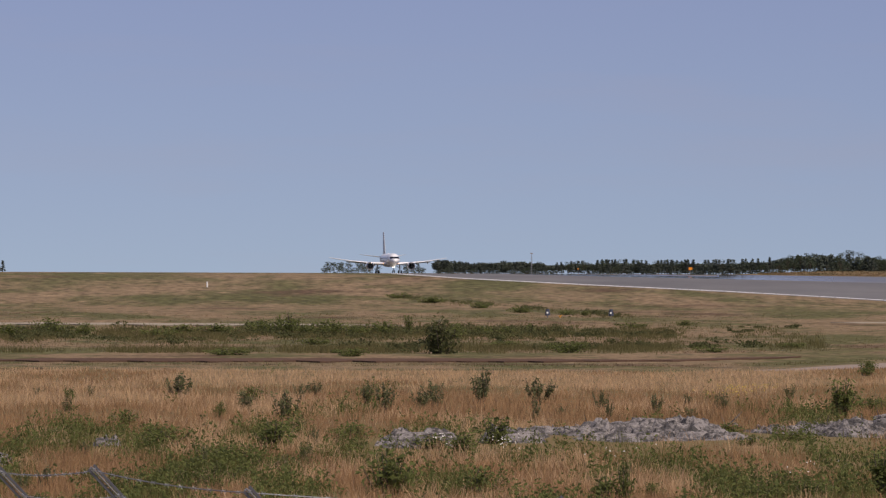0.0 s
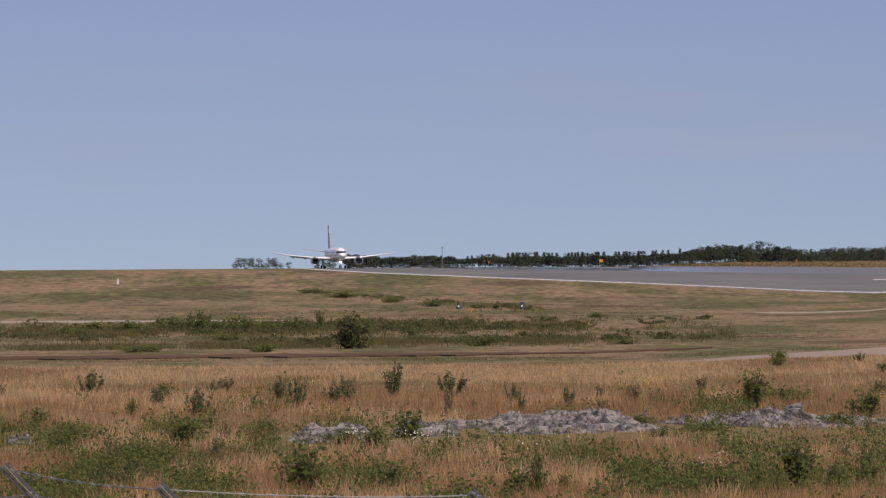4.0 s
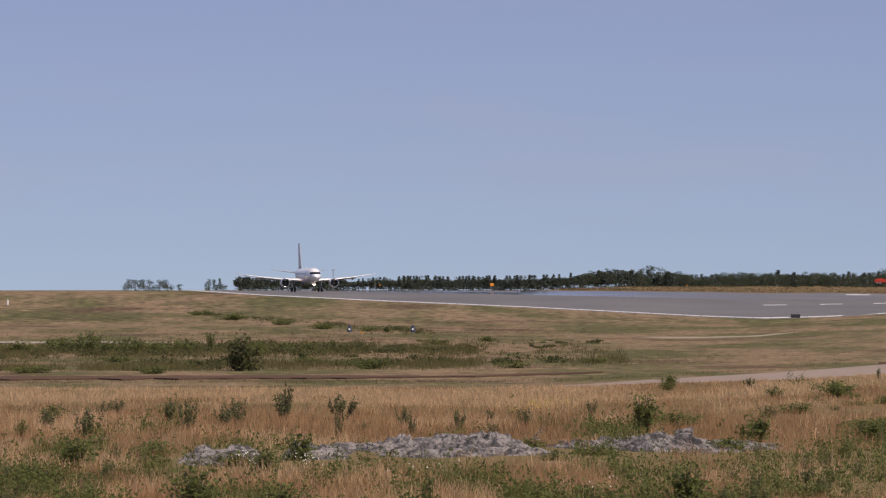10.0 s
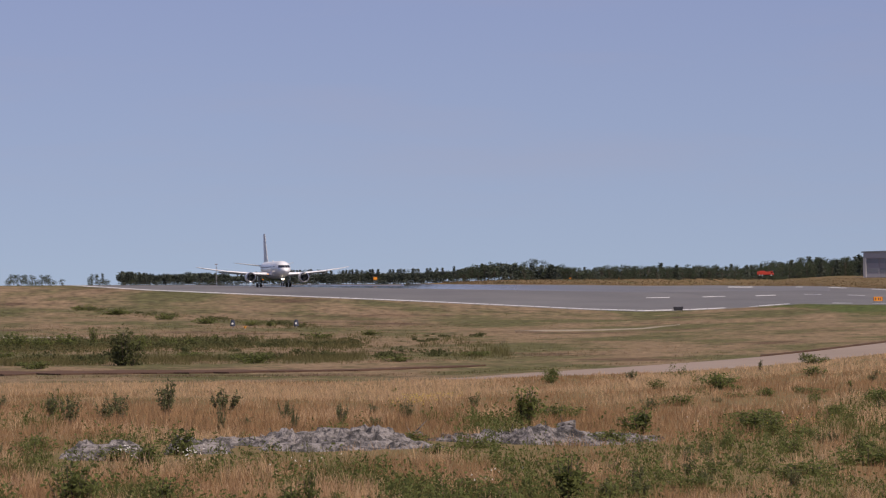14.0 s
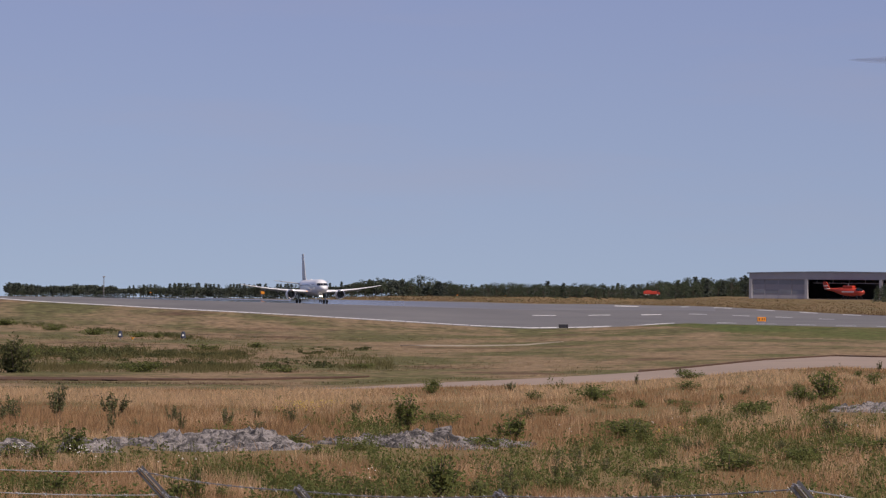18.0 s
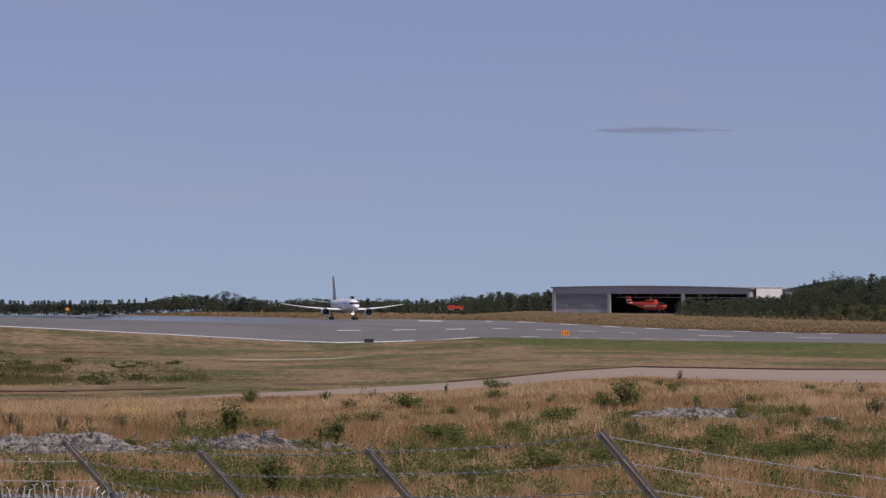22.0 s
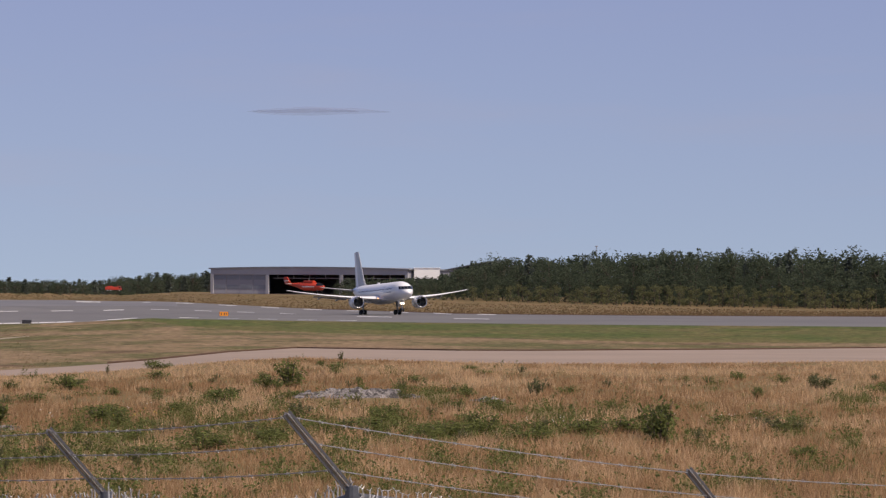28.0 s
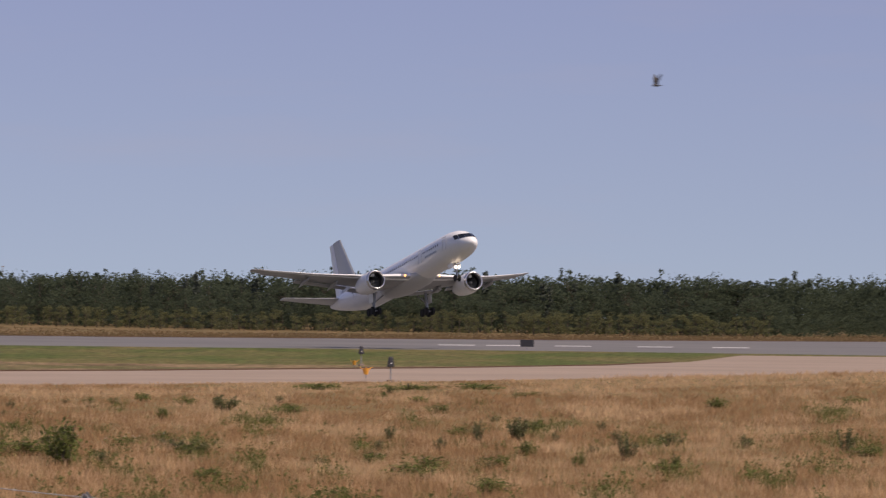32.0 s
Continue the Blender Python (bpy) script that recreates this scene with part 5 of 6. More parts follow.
def hooded_lamp(b, drop, tall, label):
    s = empty("runway_guard_light", Matrix.Translation(spot(b, drop)))
    tagged(s, label, "airfield light")
    part("pole", rod(bmesh.new(), (0, 0, -0.1), (0, 0, tall * 0.62), 0.035), M["galvanised"], s)
    part("base_block", box(bmesh.new(), (0.3, 0.3, 0.14), Matrix.Translation((0, 0, 0.05)), 0.03), M["concrete"], s)
    z = tall * 0.6
    bm = bmesh.new()
    k = tall * 0.4
    loft(bm, [[(-w, -d, q), (w, -d, q), (w, d, q), (-w, d, q)] for w, d, q in ((0.30 * k, 0.18 * k, z), (0.32 * k, 0.2 * k, z + 0.06 * k), (0.22 * k, 0.18 * k, z + 0.62 * k), (0.20 * k, 0.16 * k, z + 0.95 * k), (0.12 * k, 0.1 * k, z + k))])
    bmesh.ops.bevel(bm, geom=bm.edges[:], offset=0.012, segments=1, affect="EDGES")
    head = part("hood", bm, M["black_paint"], s, "black tapered hood")
    part("emblem", rod(bmesh.new(), (0, -0.21 * k, z + 0.36 * k), (0, -0.185 * k, z + 0.36 * k), 0.06 * k, seg=14), M["post_white"], head, "small white disc")


hooded_lamp(3477, 199, 1.15, "black hooded guard light on a grey pole by the taxiway")
hooded_lamp(3392, 152, 1.3, "black hooded guard light on a grey pole by the taxiway")


def edge_light(b, drop, size, label="yellow taxiway edge light with bent vanes"):
    s = empty("edge_light", Matrix.Translation(spot(b, drop)))
    tagged(s, label, "airfield light")
    part("stake", rod(bmesh.new(), (0, 0, -0.1), (0, 0, size * 0.5), 0.025), M["galvanised"], s)
    bm = bmesh.new()
    rod(bm, (0, 0, size * 0.4), (0, 0, size), size * 0.22, size * 0.34, 10)
    body = part("body", bm, M["yellow_paint"], s)
    for k in range(3):
        a = k * 2.1 + 0.4
        part("vane", rod(bmesh.new(), (0, 0, size * 0.7), (math.cos(a) * size * 0.8, math.sin(a) * size * 0.3, size * 1.15), 0.03, 0.01, 5), M["yellow_paint"], body)


edge_light(3405, 189, 0.5)
edge_light(3372, 157, 0.42)


def blue_marker(b, drop, label):
    s = empty("taxi_marker", Matrix.Translation(spot(b, drop)))
    tagged(s, label, "airfield light")
    part("stake", rod(bmesh.new(), (0, 0, -0.1), (0, 0, 0.25), 0.03), M["galvanised"], s)
    hood = part("hood", rod(bmesh.new(), (0, 0, 0.2), (0, 0, 0.72), 0.22, 0.13, 12), M["blue_paint"], s, "dark blue tapered hood")
    part("disc", rod(bmesh.new(), (-0.02, -0.24, 0.42), (-0.02, -0.14, 0.42), 0.085, seg=12), M["post_white"], hood)


blue_marker(-74, 97, "small dark blue marker with a white disc in grass")
blue_marker(39, 97, "small dark blue marker with a white disc in grass")
edge_light(-52, 99, 0.28, "small orange light beside the blue marker")


def white_post(b, drop, tall):
    s = empty("marker_post", Matrix.Translation(spot(b, drop)))
    tagged(s, "short white marker post in the grass", "post")
    part("shaft", rod(bmesh.new(), (0, 0, -0.1), (0, 0, tall), 0.16, 0.15, 12), M["post_white"], s)
    part("cap", rod(bmesh.new(), (0, 0, tall), (0, 0, tall + 0.06), 0.17, 0.1, 12), M["post_white"], s)


white_post(-681, 44, 0.95)


def approach_light(b, r, up, w, label, material):
    s = empty("obstruction_light", Matrix.Translation(place(b, r)))
    s.location.z = EYE - 12 * r / REACH
    tagged(s, label, "airfield light")
    part("mast", rod(bmesh.new(), (0, 0, -2), (0, 0, up), 0.05, seg=6), M["galvanised"], s)
    bm = bmesh.new()
    box(bm, (w, 0.3, w * 0.75), Matrix.Translation((0, 0, up + w * 0.3)), 0.06)
    part("lamp", bm, material, s, "orange lamp housing")


approach_light(180, 2225, 0.5, 1.15, "orange lamp on a short mast by the far runway edge", M["orange_paint"])
for b, w in ((528, 0.45), (615, 0.4), (-20, 0.5)):
    approach_light(b, 2280, 0.5, w, "small orange lamp before the far trees", M["orange_paint"])


def mast(b, r, top, label, w=0.12):
    s = empty("radio_mast", Matrix.Translation(place(b, r)))
    s.location.z = EYE - 10 * r / REACH
    tagged(s, label, "mast")
    h = (top + 10) * r / REACH
    for dx, dy in ((-0.25, -0.15), (0.25, -0.15), (0, 0.28)):
        part("leg", rod(bmesh.new(), (dx, dy, -4), (dx * 0.5, dy * 0.5, h), w * 0.5, seg=5), M["galvanised"], s)
    bm = bmesh.new()
    for k in range(14):
        z = h * k / 14
        rod(bm, (-0.24, -0.15, z), (0.22, -0.15, z + h / 14), 0.04, seg=4)
    part("bracing", bm, M["galvanised"], s)
    part("head", box(bmesh.new(), (0.9, 0.3, 0.35), Matrix.Translation((0, 0, h)), 0.05), M["galvanised"], s)


mast(-103, 2300, 19, "slim grey lattice mast beyond the runway", 0.06)
mast(2349, 1480, 128, "slim grey lattice mast behind the wood", 0.07)


def build_truck():
    r = 1850.0
    p = place(917, r)
    p.z = EYE - 9 * r / REACH
    t = empty("fire_truck", Matrix.Translation(p) @ pose(0, 0, 0, 0, 0, -8))
    t.scale = (0.82, 0.82, 0.75)
    tagged(t, "red utility truck standing before the far trees", "truck")
    bm = bmesh.new()
    box(bm, (6.0, 2.3, 1.5), Matrix.Translation((-0.7, 0, 1.5)), 0.12)
    body = part("body", bm, M["red_paint"], t)
    bm = bmesh.new()
    loft(bm, [[(2.2, y, 0.7), (3.7, y, 0.7), (3.6, y, 1.5), (3.0, y, 2.5), (2.2, y, 2.6)] for y in (-1.15, 1.15)])
    part("cab", bm, M["red_paint"], t)
    bm = bmesh.new()
    box(bm, (0.9, 2.34, 0.6), Matrix.Translation((2.75, 0, 1.95)), 0.05)
    part("windscreen", bm, M["dark_glass"], t)
    part("chassis", box(bmesh.new(), (7.0, 1.6, 0.4), Matrix.Translation((0, 0, 0.65)), 0.05), M["black_paint"], t)
    for x in (-2.6, -1.3, 2.6):
        for y in (-1.05, 1.05):
            w = part("wheel", rod(bmesh.new(), (x, y - 0.15, 0.5), (x, y + 0.15, 0.5), 0.5, seg=18), M["tyre"], t)
            part("rim", rod(bmesh.new(), (x, y * 1.16 - 0.02, 0.5), (x, y * 1.16 + 0.02, 0.5), 0.26, seg=12), M["post_white"], w)
    part("roof_box", box(bmesh.new(), (2.4, 1.8, 0.4), Matrix.Translation((-1.4, 0, 2.42)), 0.06), M["red_paint"], t)


build_truck()


def build_helicopter():
    p = hangar_m @ Vector((hangar_l * 0.47 + 4.5, -3.5, 0.06))
    h = empty("helicopter", Matrix.Translation(p) @ pose(0, 0, 0, 0, 0, 180 + math.degrees(math.atan2(hangar_m[1][0], hangar_m[0][0])) - 12))
    h.scale = (1.45, 1.45, 1.35)
    tagged(h, "red helicopter with white bands parked in the hangar", "helicopter")
    R, Wt = M["red_paint"], M["post_white"]
    st = [(-6.2, 2.2, 0.1, 0.1), (-5.9, 2.1, 0.7, 0.6), (-5, 2.1, 1.1, 1.0), (-3, 2.2, 1.25, 1.25), (1, 2.25, 1.25, 1.3), (3, 2.5, 0.9, 0.95), (5, 2.8, 0.5, 0.55), (8.0, 3.1, 0.3, 0.35)]
    part("fuselage", loft(bmesh.new(), [[(x, w * math.sin(a), z + q * math.cos(a)) for a in np.linspace(0, 6.283, 16, endpoint=False)] for x, z, w, q in st]), R, h, smooth=True)
    part("fin", loft(bmesh.new(), [[(x0, -0.15, z), (x1, -0.15, z), (x1, 0.15, z), (x0, 0.15, z)] for x0, x1, z in ((6.4, 8.6, 3.0), (7.4, 9.0, 4.6), (7.9, 9.0, 5.2))]), R, h)
    part("fin_band", box(bmesh.new(), (1.7, 0.36, 0.28), Matrix.Translation((8.0, 0, 4.0))), Wt, h, "white band on the fin")
    part("stabiliser", box(bmesh.new(), (1.1, 3.4, 0.14), Matrix.Translation((6.6, 0, 3.1)), 0.04), Wt, h)
    part("engine_cowl", box(bmesh.new(), (3.6, 1.5, 0.8), Matrix.Translation((-0.6, 0, 3.7)), 0.25), R, h)
    part("stripe", box(bmesh.new(), (4.4, 2.56, 0.3), Matrix.Translation((-1.2, 0, 2.2)), 0.02), Wt, h, "white stripe along the side")
    part("windscreen", loft(bmesh.new(), [[(x, w * math.sin(a), z + q * math.cos(a)) for a in np.linspace(-1.2, 1.2, 8)] for x, z, w, q in ((-6.0, 2.2, 0.55, 0.5), (-5, 2.25, 1.13, 1.0), (-4, 2.3, 1.24, 1.22))], cap=False, closed=False), M["dark_glass"], h)
    part("rotor_mast", rod(bmesh.new(), (-0.4, 0, 4.0), (-0.4, 0, 4.75), 0.16), M["gear_steel"], h)
    for k in range(4):
        a = radians(20 + 90 * k)
        part("rotor_blade", box(bmesh.new(), (5.6, 0.3, 0.05), Matrix.Translation((-0.4, 0, 4.72)) @ Matrix.Rotation(a, 4, "Z") @ Matrix.Translation((3.0, 0, 0)), 0.01), M["black_paint"], h)
    for x in (-4.3, 0.8):
        for y in (-1.0, 1.0):
            part("wheel", rod(bmesh.new(), (x, y - 0.12, 0.35), (x, y + 0.12, 0.35), 0.35, seg=14), M["tyre"], h)
            part("leg", rod(bmesh.new(), (x, y, 0.35), (x, y * 0.7, 1.4), 0.08), M["gear_steel"], h)


build_helicopter()


# ---- runway paint ----
def stripes():
    ground = bpy.data.objects["ground"]
    def strip(name, b0, b1, mix, width, n=3):
        pts = []
        for b in np.linspace(b0, b1, n):
            rf, rn = edge(b, RUNWAY_FAR), edge(b, RUNWAY_NEAR)
            d = rf + (rn - rf) * mix
            pts.append([spot(b, d - width / 2, -0.03), spot(b, d + width / 2, -0.03)])
        bm = bmesh.new()
        for (a, c), (e, g) in zip(pts, pts[1:]):
            bm.faces.new([bm.verts.new(q) for q in (a, c, g, e)])
        r = bmesh.ops.extrude_face_region(bm, geom=bm.faces[:])
        for v in r["geom"]:
            if isinstance(v, bmesh.types.BMVert):
                v.co.z += 0.075
        bmesh.ops.recalc_face_normals(bm, faces=bm.faces)
        part(name, bm, M["line"], ground)
    b = -395.0
    while b < 960:
        L = np.interp(b, [-395, 0, 900], [10, 16, 40])
        strip("edge_stripe", b, b + L * 0.95, 0.97, 1.1)
        b += L
    b = 1100.0
    while b < 1700:
        strip("edge_stripe", b, b + 60, 0.93, 0.5)
        b += 120 if int(b) % 3 else 210
    b = 560.0
    while b < 1500:
        L = np.interp(b, [-120, 300, 1000], [40, 90, 130])
        strip("centre_dash", b, b + L * 0.4, 0.47, 0.65)
        b += L
    for b in (1640, 1930, 3620, 3760, 3960, 4200, 4420):
        strip("centre_dash", b, b + 105, 0.55, 0.9)
    b = 700.0
    while b < 2100:
        strip("edge_stripe", b, b + 55, 0.06, 1.0)
        b += 130


stripes()


# ---- a thin cloud bar and a bird ----
def build_cloud():
    m = bpy.data.materials.new("cloud_haze")
    m.use_nodes = True
    n, l = m.node_tree.nodes, m.node_tree.links
    b = n["Principled BSDF"]
    b.inputs["Base Color"].default_value = (0.24, 0.24, 0.34, 1)
    b.inputs["Roughness"].default_value = 1.0
    tr, mx, no, tc = n.new("ShaderNodeBsdfTransparent"), n.new("ShaderNodeMixShader"), n.new("ShaderNodeTexNoise"), n.new("ShaderNodeTexCoord")
    no.inputs["Scale"].default_value = 0.02
    rg = n.new("ShaderNodeMapRange")
    rg.inputs["To Min"].default_value, rg.inputs["To Max"].default_value = 0.07, 0.13
    rg.inputs["From Min"].default_value, rg.inputs["From Max"].default_value = 0.3, 0.7
    for a, c in ((tc.outputs["Object"], no.inputs["Vector"]), (no.outputs["Fac"], rg.inputs[0]), (rg.outputs[0], mx.inputs[0]), (tr.outputs[0], mx.inputs[1]), (b.outputs[0], mx.inputs[2]), (mx.outputs[0], n["Material Output"].inputs[0])):
        l.new(a, c)
    r = 4300.0
    a = azimuth(1523)
    d = r
    mid = Vector((d * math.sin(a), d * math.cos(a), EYE + 531 * 0.59 / LENS * d))
    cloud = empty("cloud", Matrix.Translation(mid) @ pose(0, 0, 0, 0, 0, -math.degrees(float(a))))
    for k, (w, h, dx, dz) in enumerate(((74, 3.3, 0, 0), (56, 2.6, -14, 1.2))):
        bm = bmesh.new()
        bmesh.ops.create_icosphere(bm, subdivisions=4, radius=1)
        for v in bm.verts:
            q = v.co.copy()
            f = 1 + 0.25 * noise.noise(q * 2 + Vector((k, 0, 0)))
            v.co = Vector((q.x * w, q.y * 20, q.z * h * f * (1.1 - 0.6 * q.x * q.x) + 0.8 * math.sin(q.x * 3 + k)))
            v.co += Vector((dx, 0, dz))
        part("wisp", bm, m, cloud, smooth=True)
    tagged(cloud, "thin dark grey-violet cloud bar in clear sky", "cloud")
    for w in cloud.children:
        w.visible_shadow = False
    return cloud


cloud_bar = build_cloud()


def build_bird():
    bird = empty("bird")
    tagged(bird, "small dark bird in flight", "bird")
    K = M["black_paint"]
    st = [(-0.24, 0.02), (-0.2, 0.04), (-0.08, 0.065), (0.06, 0.06), (0.16, 0.03), (0.22, 0.012)]
    part("body", loft(bmesh.new(), [[(x, r * math.sin(a), r * math.cos(a)) for a in np.linspace(0, 6.283, 10, endpoint=False)] for x, r in st]), K, bird, smooth=True)
    part("tail", loft(bmesh.new(), [[(x, -w, 0), (x, w, 0), (x, w, 0.012), (x, -w, 0.012)] for x, w in ((0.18, 0.025), (0.36, 0.06))]), K, bird)
    wings = []
    for s in (1, -1):
        bm = loft(bmesh.new(), [[(x0, s * y, z), (x1, s * y, z), (x1, s * y, z + 0.012), (x0, s * y, z + 0.012)] for y, x0, x1, z in ((0.03, -0.12, 0.1, 0), (0.2, -0.14, 0.08, 0.02), (0.42, -0.05, 0.1, 0.0), (0.55, 0.06, 0.12, -0.02))])
        wings.append(part("wing", bm, K, bird, "dark pointed wing"))
    return bird, wings


bird, bird_wings = build_bird()


# ---- grass, seen one tuft at a time ----
def tufts(name, material, label, n, pick, tall, width, blades, seed, lean=0.22):
    """Blades in tufts. pick(rng, n) gives bearings and drops."""
    g = np.random.default_rng(seed)
    b, drop = pick(g, n)
    r = ranges_at(b, drop)
    a, d = azimuth(b), r * nearness(b, r)
    ox, oy, oz = origin(b)
    root = np.stack([ox + d * np.sin(a), oy + d * np.cos(a), level(b, r) + oz - 0.02], 1)
    k = len(b) * blades
    root = np.repeat(root, blades, 0)
    rr = np.repeat(d, blades)
    h = g.uniform(tall[0], tall[1], len(b)) * np.where(drop > 185, np.interp(drop - edge(b, TAXI_NEAR), [0, 70], [0.5, 1.0]), 1.0)
    h = np.repeat(h, blades) * g.uniform(0.55, 1.15, k)
    root[:, :2] += g.normal(size=(k, 2)) * 0.10
    ang = g.uniform(0, 2 * np.pi, k)
    w = width * g.uniform(0.7, 1.3, k) * np.clip(rr / 90, 0.7, 4)
    side = np.stack([np.cos(ang), np.sin(ang) * 0.4, np.zeros(k)], 1) * w[:, None]
    bend = np.stack([g.normal(size=k), g.normal(size=k), np.zeros(k)], 1) * (h * lean)[:, None]
    up = np.zeros((k, 3))
    up[:, 2] = h
    v = np.stack([root - side, root + side, root + side * 0.7 + bend * 0.45 + up * 0.6, root + bend + up, root - side * 0.7 + bend * 0.45 + up * 0.6], 1).reshape(-1, 3)
    q = np.arange(k)[:, None] * 5
    f = np.concatenate([q + np.array([0, 1, 2]), q + np.array([0, 2, 4]), q + np.array([4, 2, 3])], 0)
    tagged(new(name, from_arrays(name, v, f, [material])), label, "grass", kind="stuff")


def patch(b, drop, seed):
    x = np.array([noise.noise((p * 0.006, q * 0.02, seed)) + 0.5 * noise.noise((p * 0.02, q * 0.06, seed + 7)) for p, q in zip(b, drop)])
    return x


def near_field(g, n, lo=0.0, hi=1.0, keep=None):
    b = g.uniform(-1250, 5100, n * 2)
    wide = np.interp(b, _b, _rate)
    ok = g.random(n * 2) < wide / 0.992
    b = b[ok][:n]
    near = edge(b, TAXI_NEAR) + 1.5
    deep = np.interp(b, [200, 900], [560, 770])
    far = near + (deep - near) * g.uniform(lo, hi, len(b)) ** 1.35
    off = np.ones(len(b), dtype=bool)
    for b0, b1, d, tall, deep in ROCKS:
        off &= ~((b > b0 - 2) & (b < b1 + 2) & (far > d - 6) & ((far < d + 8) | ((far < d + 27) & (g.random(len(b)) < 0.72))))
    b, far = b[off], far[off]
    if keep:
        ok = keep(b, far)
        b, far = b[ok], far[ok]
    return b, far


def green(b, drop):
    e = edge(b, TAXI_NEAR)
    u = (drop - e) / (430 - e)
    bias = np.interp(u, [0, 0.25, 0.45, 0.6, 1.2], [-0.55, -0.35, -0.05, 0.1, 0.1])
    bias += np.interp(b, [-900, -300, 900, 2200, 3500], [0.04, 0.05, 0.0, -0.05, -0.2])
    bias += 0.25 * np.interp(b, [300, 600, 2000, 2500], [0, 1, 1, 0]) * np.interp(drop, [320, 360, 460, 520], [0, 1, 1, 0])
    bias += 0.14 * np.interp(b, [-900, -700, -200, -50], [0.6, 1, 1, 0]) * np.interp(drop, [300, 330, 400, 440], [0, 1, 1, 0])
    return patch(b, drop, 2.0) + bias


def bands(b, drop):
    """Broad swathes of paler and browner grass."""
    return np.array([noise.noise((p * 0.0028, q * 0.034, 31.0)) + 0.55 * noise.noise((p * 0.011, q * 0.08, 37.0)) for p, q in zip(b, drop)]) + 0.45 * (drop < edge(b, TAXI_NEAR) + 34)


tufts("dry_grass", M["dry_grass"], "tall dry tan grass of the near field", 120000, lambda g, n: near_field(g, n, keep=lambda b, d: (green(b, d) < 0.28) & (bands(b, d) < 0.12 + 0.25 * g.random(len(b)))), (0.10, 0.29), 0.0056, 5, 1, 0.32)
tufts("pale_grass", M["pale_grass"], "pale straw-coloured grass in the near field", 110000, lambda g, n: near_field(g, n, keep=lambda b, d: (bands(b, d) > 0.02 + 0.2 * g.random(len(b))) & (green(b, d) < 0.4)), (0.12, 0.34), 0.0054, 5, 2, 0.32)
tufts("green_grass", M["green_grass"], "green grass growing among the dry grass", 60000, lambda g, n: near_field(g, n, keep=lambda b, d: green(b, d) > 0.0 + 0.3 * g.random(len(b))), (0.10, 0.28), 0.008, 5, 3, 0.3)


def leafy_weeds(n, seed):
    """Leafy plants scattered singly and in drifts through the near field."""
    g = np.random.default_rng(seed)
    b, drop = near_field(g, n, keep=lambda b, d: green(b, d) > -0.06 + 0.55 * g.random(len(b)) ** 0.7)
    r = ranges_at(b, drop)
    a, d = azimuth(b), r * nearness(b, r)
    ox, oy, oz = origin(b)
    root = np.stack([ox + d * np.sin(a), oy + d * np.cos(a), level(b, r) + oz], 1)
    tall = g.uniform(0.14, 0.42, len(b)) * np.clip(green(b, drop) + 0.75, 0.6, 1.25)
    leaves = 15
    k = len(b) * leaves
    u = g.uniform(0.15, 1.0, k)
    lean = np.repeat(g.normal(size=(len(b), 2)) * 0.12, leaves, 0)
    p = np.repeat(root, leaves, 0)
    h = np.repeat(tall, leaves)
    p[:, :2] += lean * u[:, None] + g.normal(size=(k, 2)) * (0.075 * (1.15 - u))[:, None]
    p[:, 2] += h * u
    x = g.normal(size=(k, 3)) + np.array((0, 0, 0.4))
    x /= np.linalg.norm(x, axis=1)[:, None]
    y = np.cross(x, g.normal(size=(k, 3)))
    y /= np.linalg.norm(y, axis=1)[:, None]
    s = (g.uniform(0.018, 0.042, k) * (1.15 - 0.4 * u))[:, None]
    v = np.stack([p - x * s, p + y * s * 0.5, p + x * s, p - y * s * 0.5], 1).reshape(-1, 3)
    tagged(new("leafy_weeds", from_arrays("leafy_weeds", v, np.arange(k * 4).reshape(-1, 4), [M["leaf"]])), "green leafy weeds growing through the dry grass", "weeds", kind="stuff")


leafy_weeds(26000, 12)


def middle(g, n):
    b = g.uniform(-1250, 950, n)
    rn, tf = edge(b, RUNWAY_NEAR), edge(b, TAXI_FAR)
    d = rn + 1.5 + (tf - rn - 3) * g.random(n) ** 0.7
    ok = ~((b < 700) & (d > 160) & (d < 180)) & (d > 60) & (g.random(n) < np.interp(b, [200, 900], [1, 0]))
    return b[ok], d[ok]


tufts("short_grass", M["short_grass"], "short mixed grass between taxiway and runway", 60000, middle, (0.03, 0.12), 0.006, 3, 4)


def ditch_banks(g, n):
    """Rank green grass in the two shallow ditches and along the upper bank."""
    b = g.uniform(-1250, 420, n)
    q = g.random(n)
    d = np.where(q < 0.55, np.interp(b, [-600, -350], [130, 125]) + g.normal(size=n) * 7, np.where(q < 0.9, 152 - 0.012 * b + g.normal(size=n) * 4, 60 + 0.08 * (b + 360) + g.normal(size=n) * 2.5))
    p = patch(b, d, 44.0)
    ok = (p > np.interp(b, [-150, 150], [-0.45, -0.1]) + 0.6 * g.random(n) - 0.1) & ~((q >= 0.9) & ((b < -360) | (b > 80))) & (d < 162)
    return b[ok], d[ok]


tufts("ditch_grass", M["ditch_blades"], "rank olive grass in the shallow ditches", 26000, ditch_banks, (0.08, 0.3), 0.007, 4, 14)


def far_strip(g, n):
    b = g.uniform(300, 5000, n)
    rf = edge(b, RUNWAY_FAR)
    return b, rf - 0.6 - np.interp(b, [300, 1500, 2300, 3000], [4, 36, 26, 14]) * g.random(n) ** 1.4


tufts("far_verge_grass", M["far_blades"], "dry grass between the runway and the trees", 20000, far_strip, (0.12, 0.4), 0.02, 4, 6)


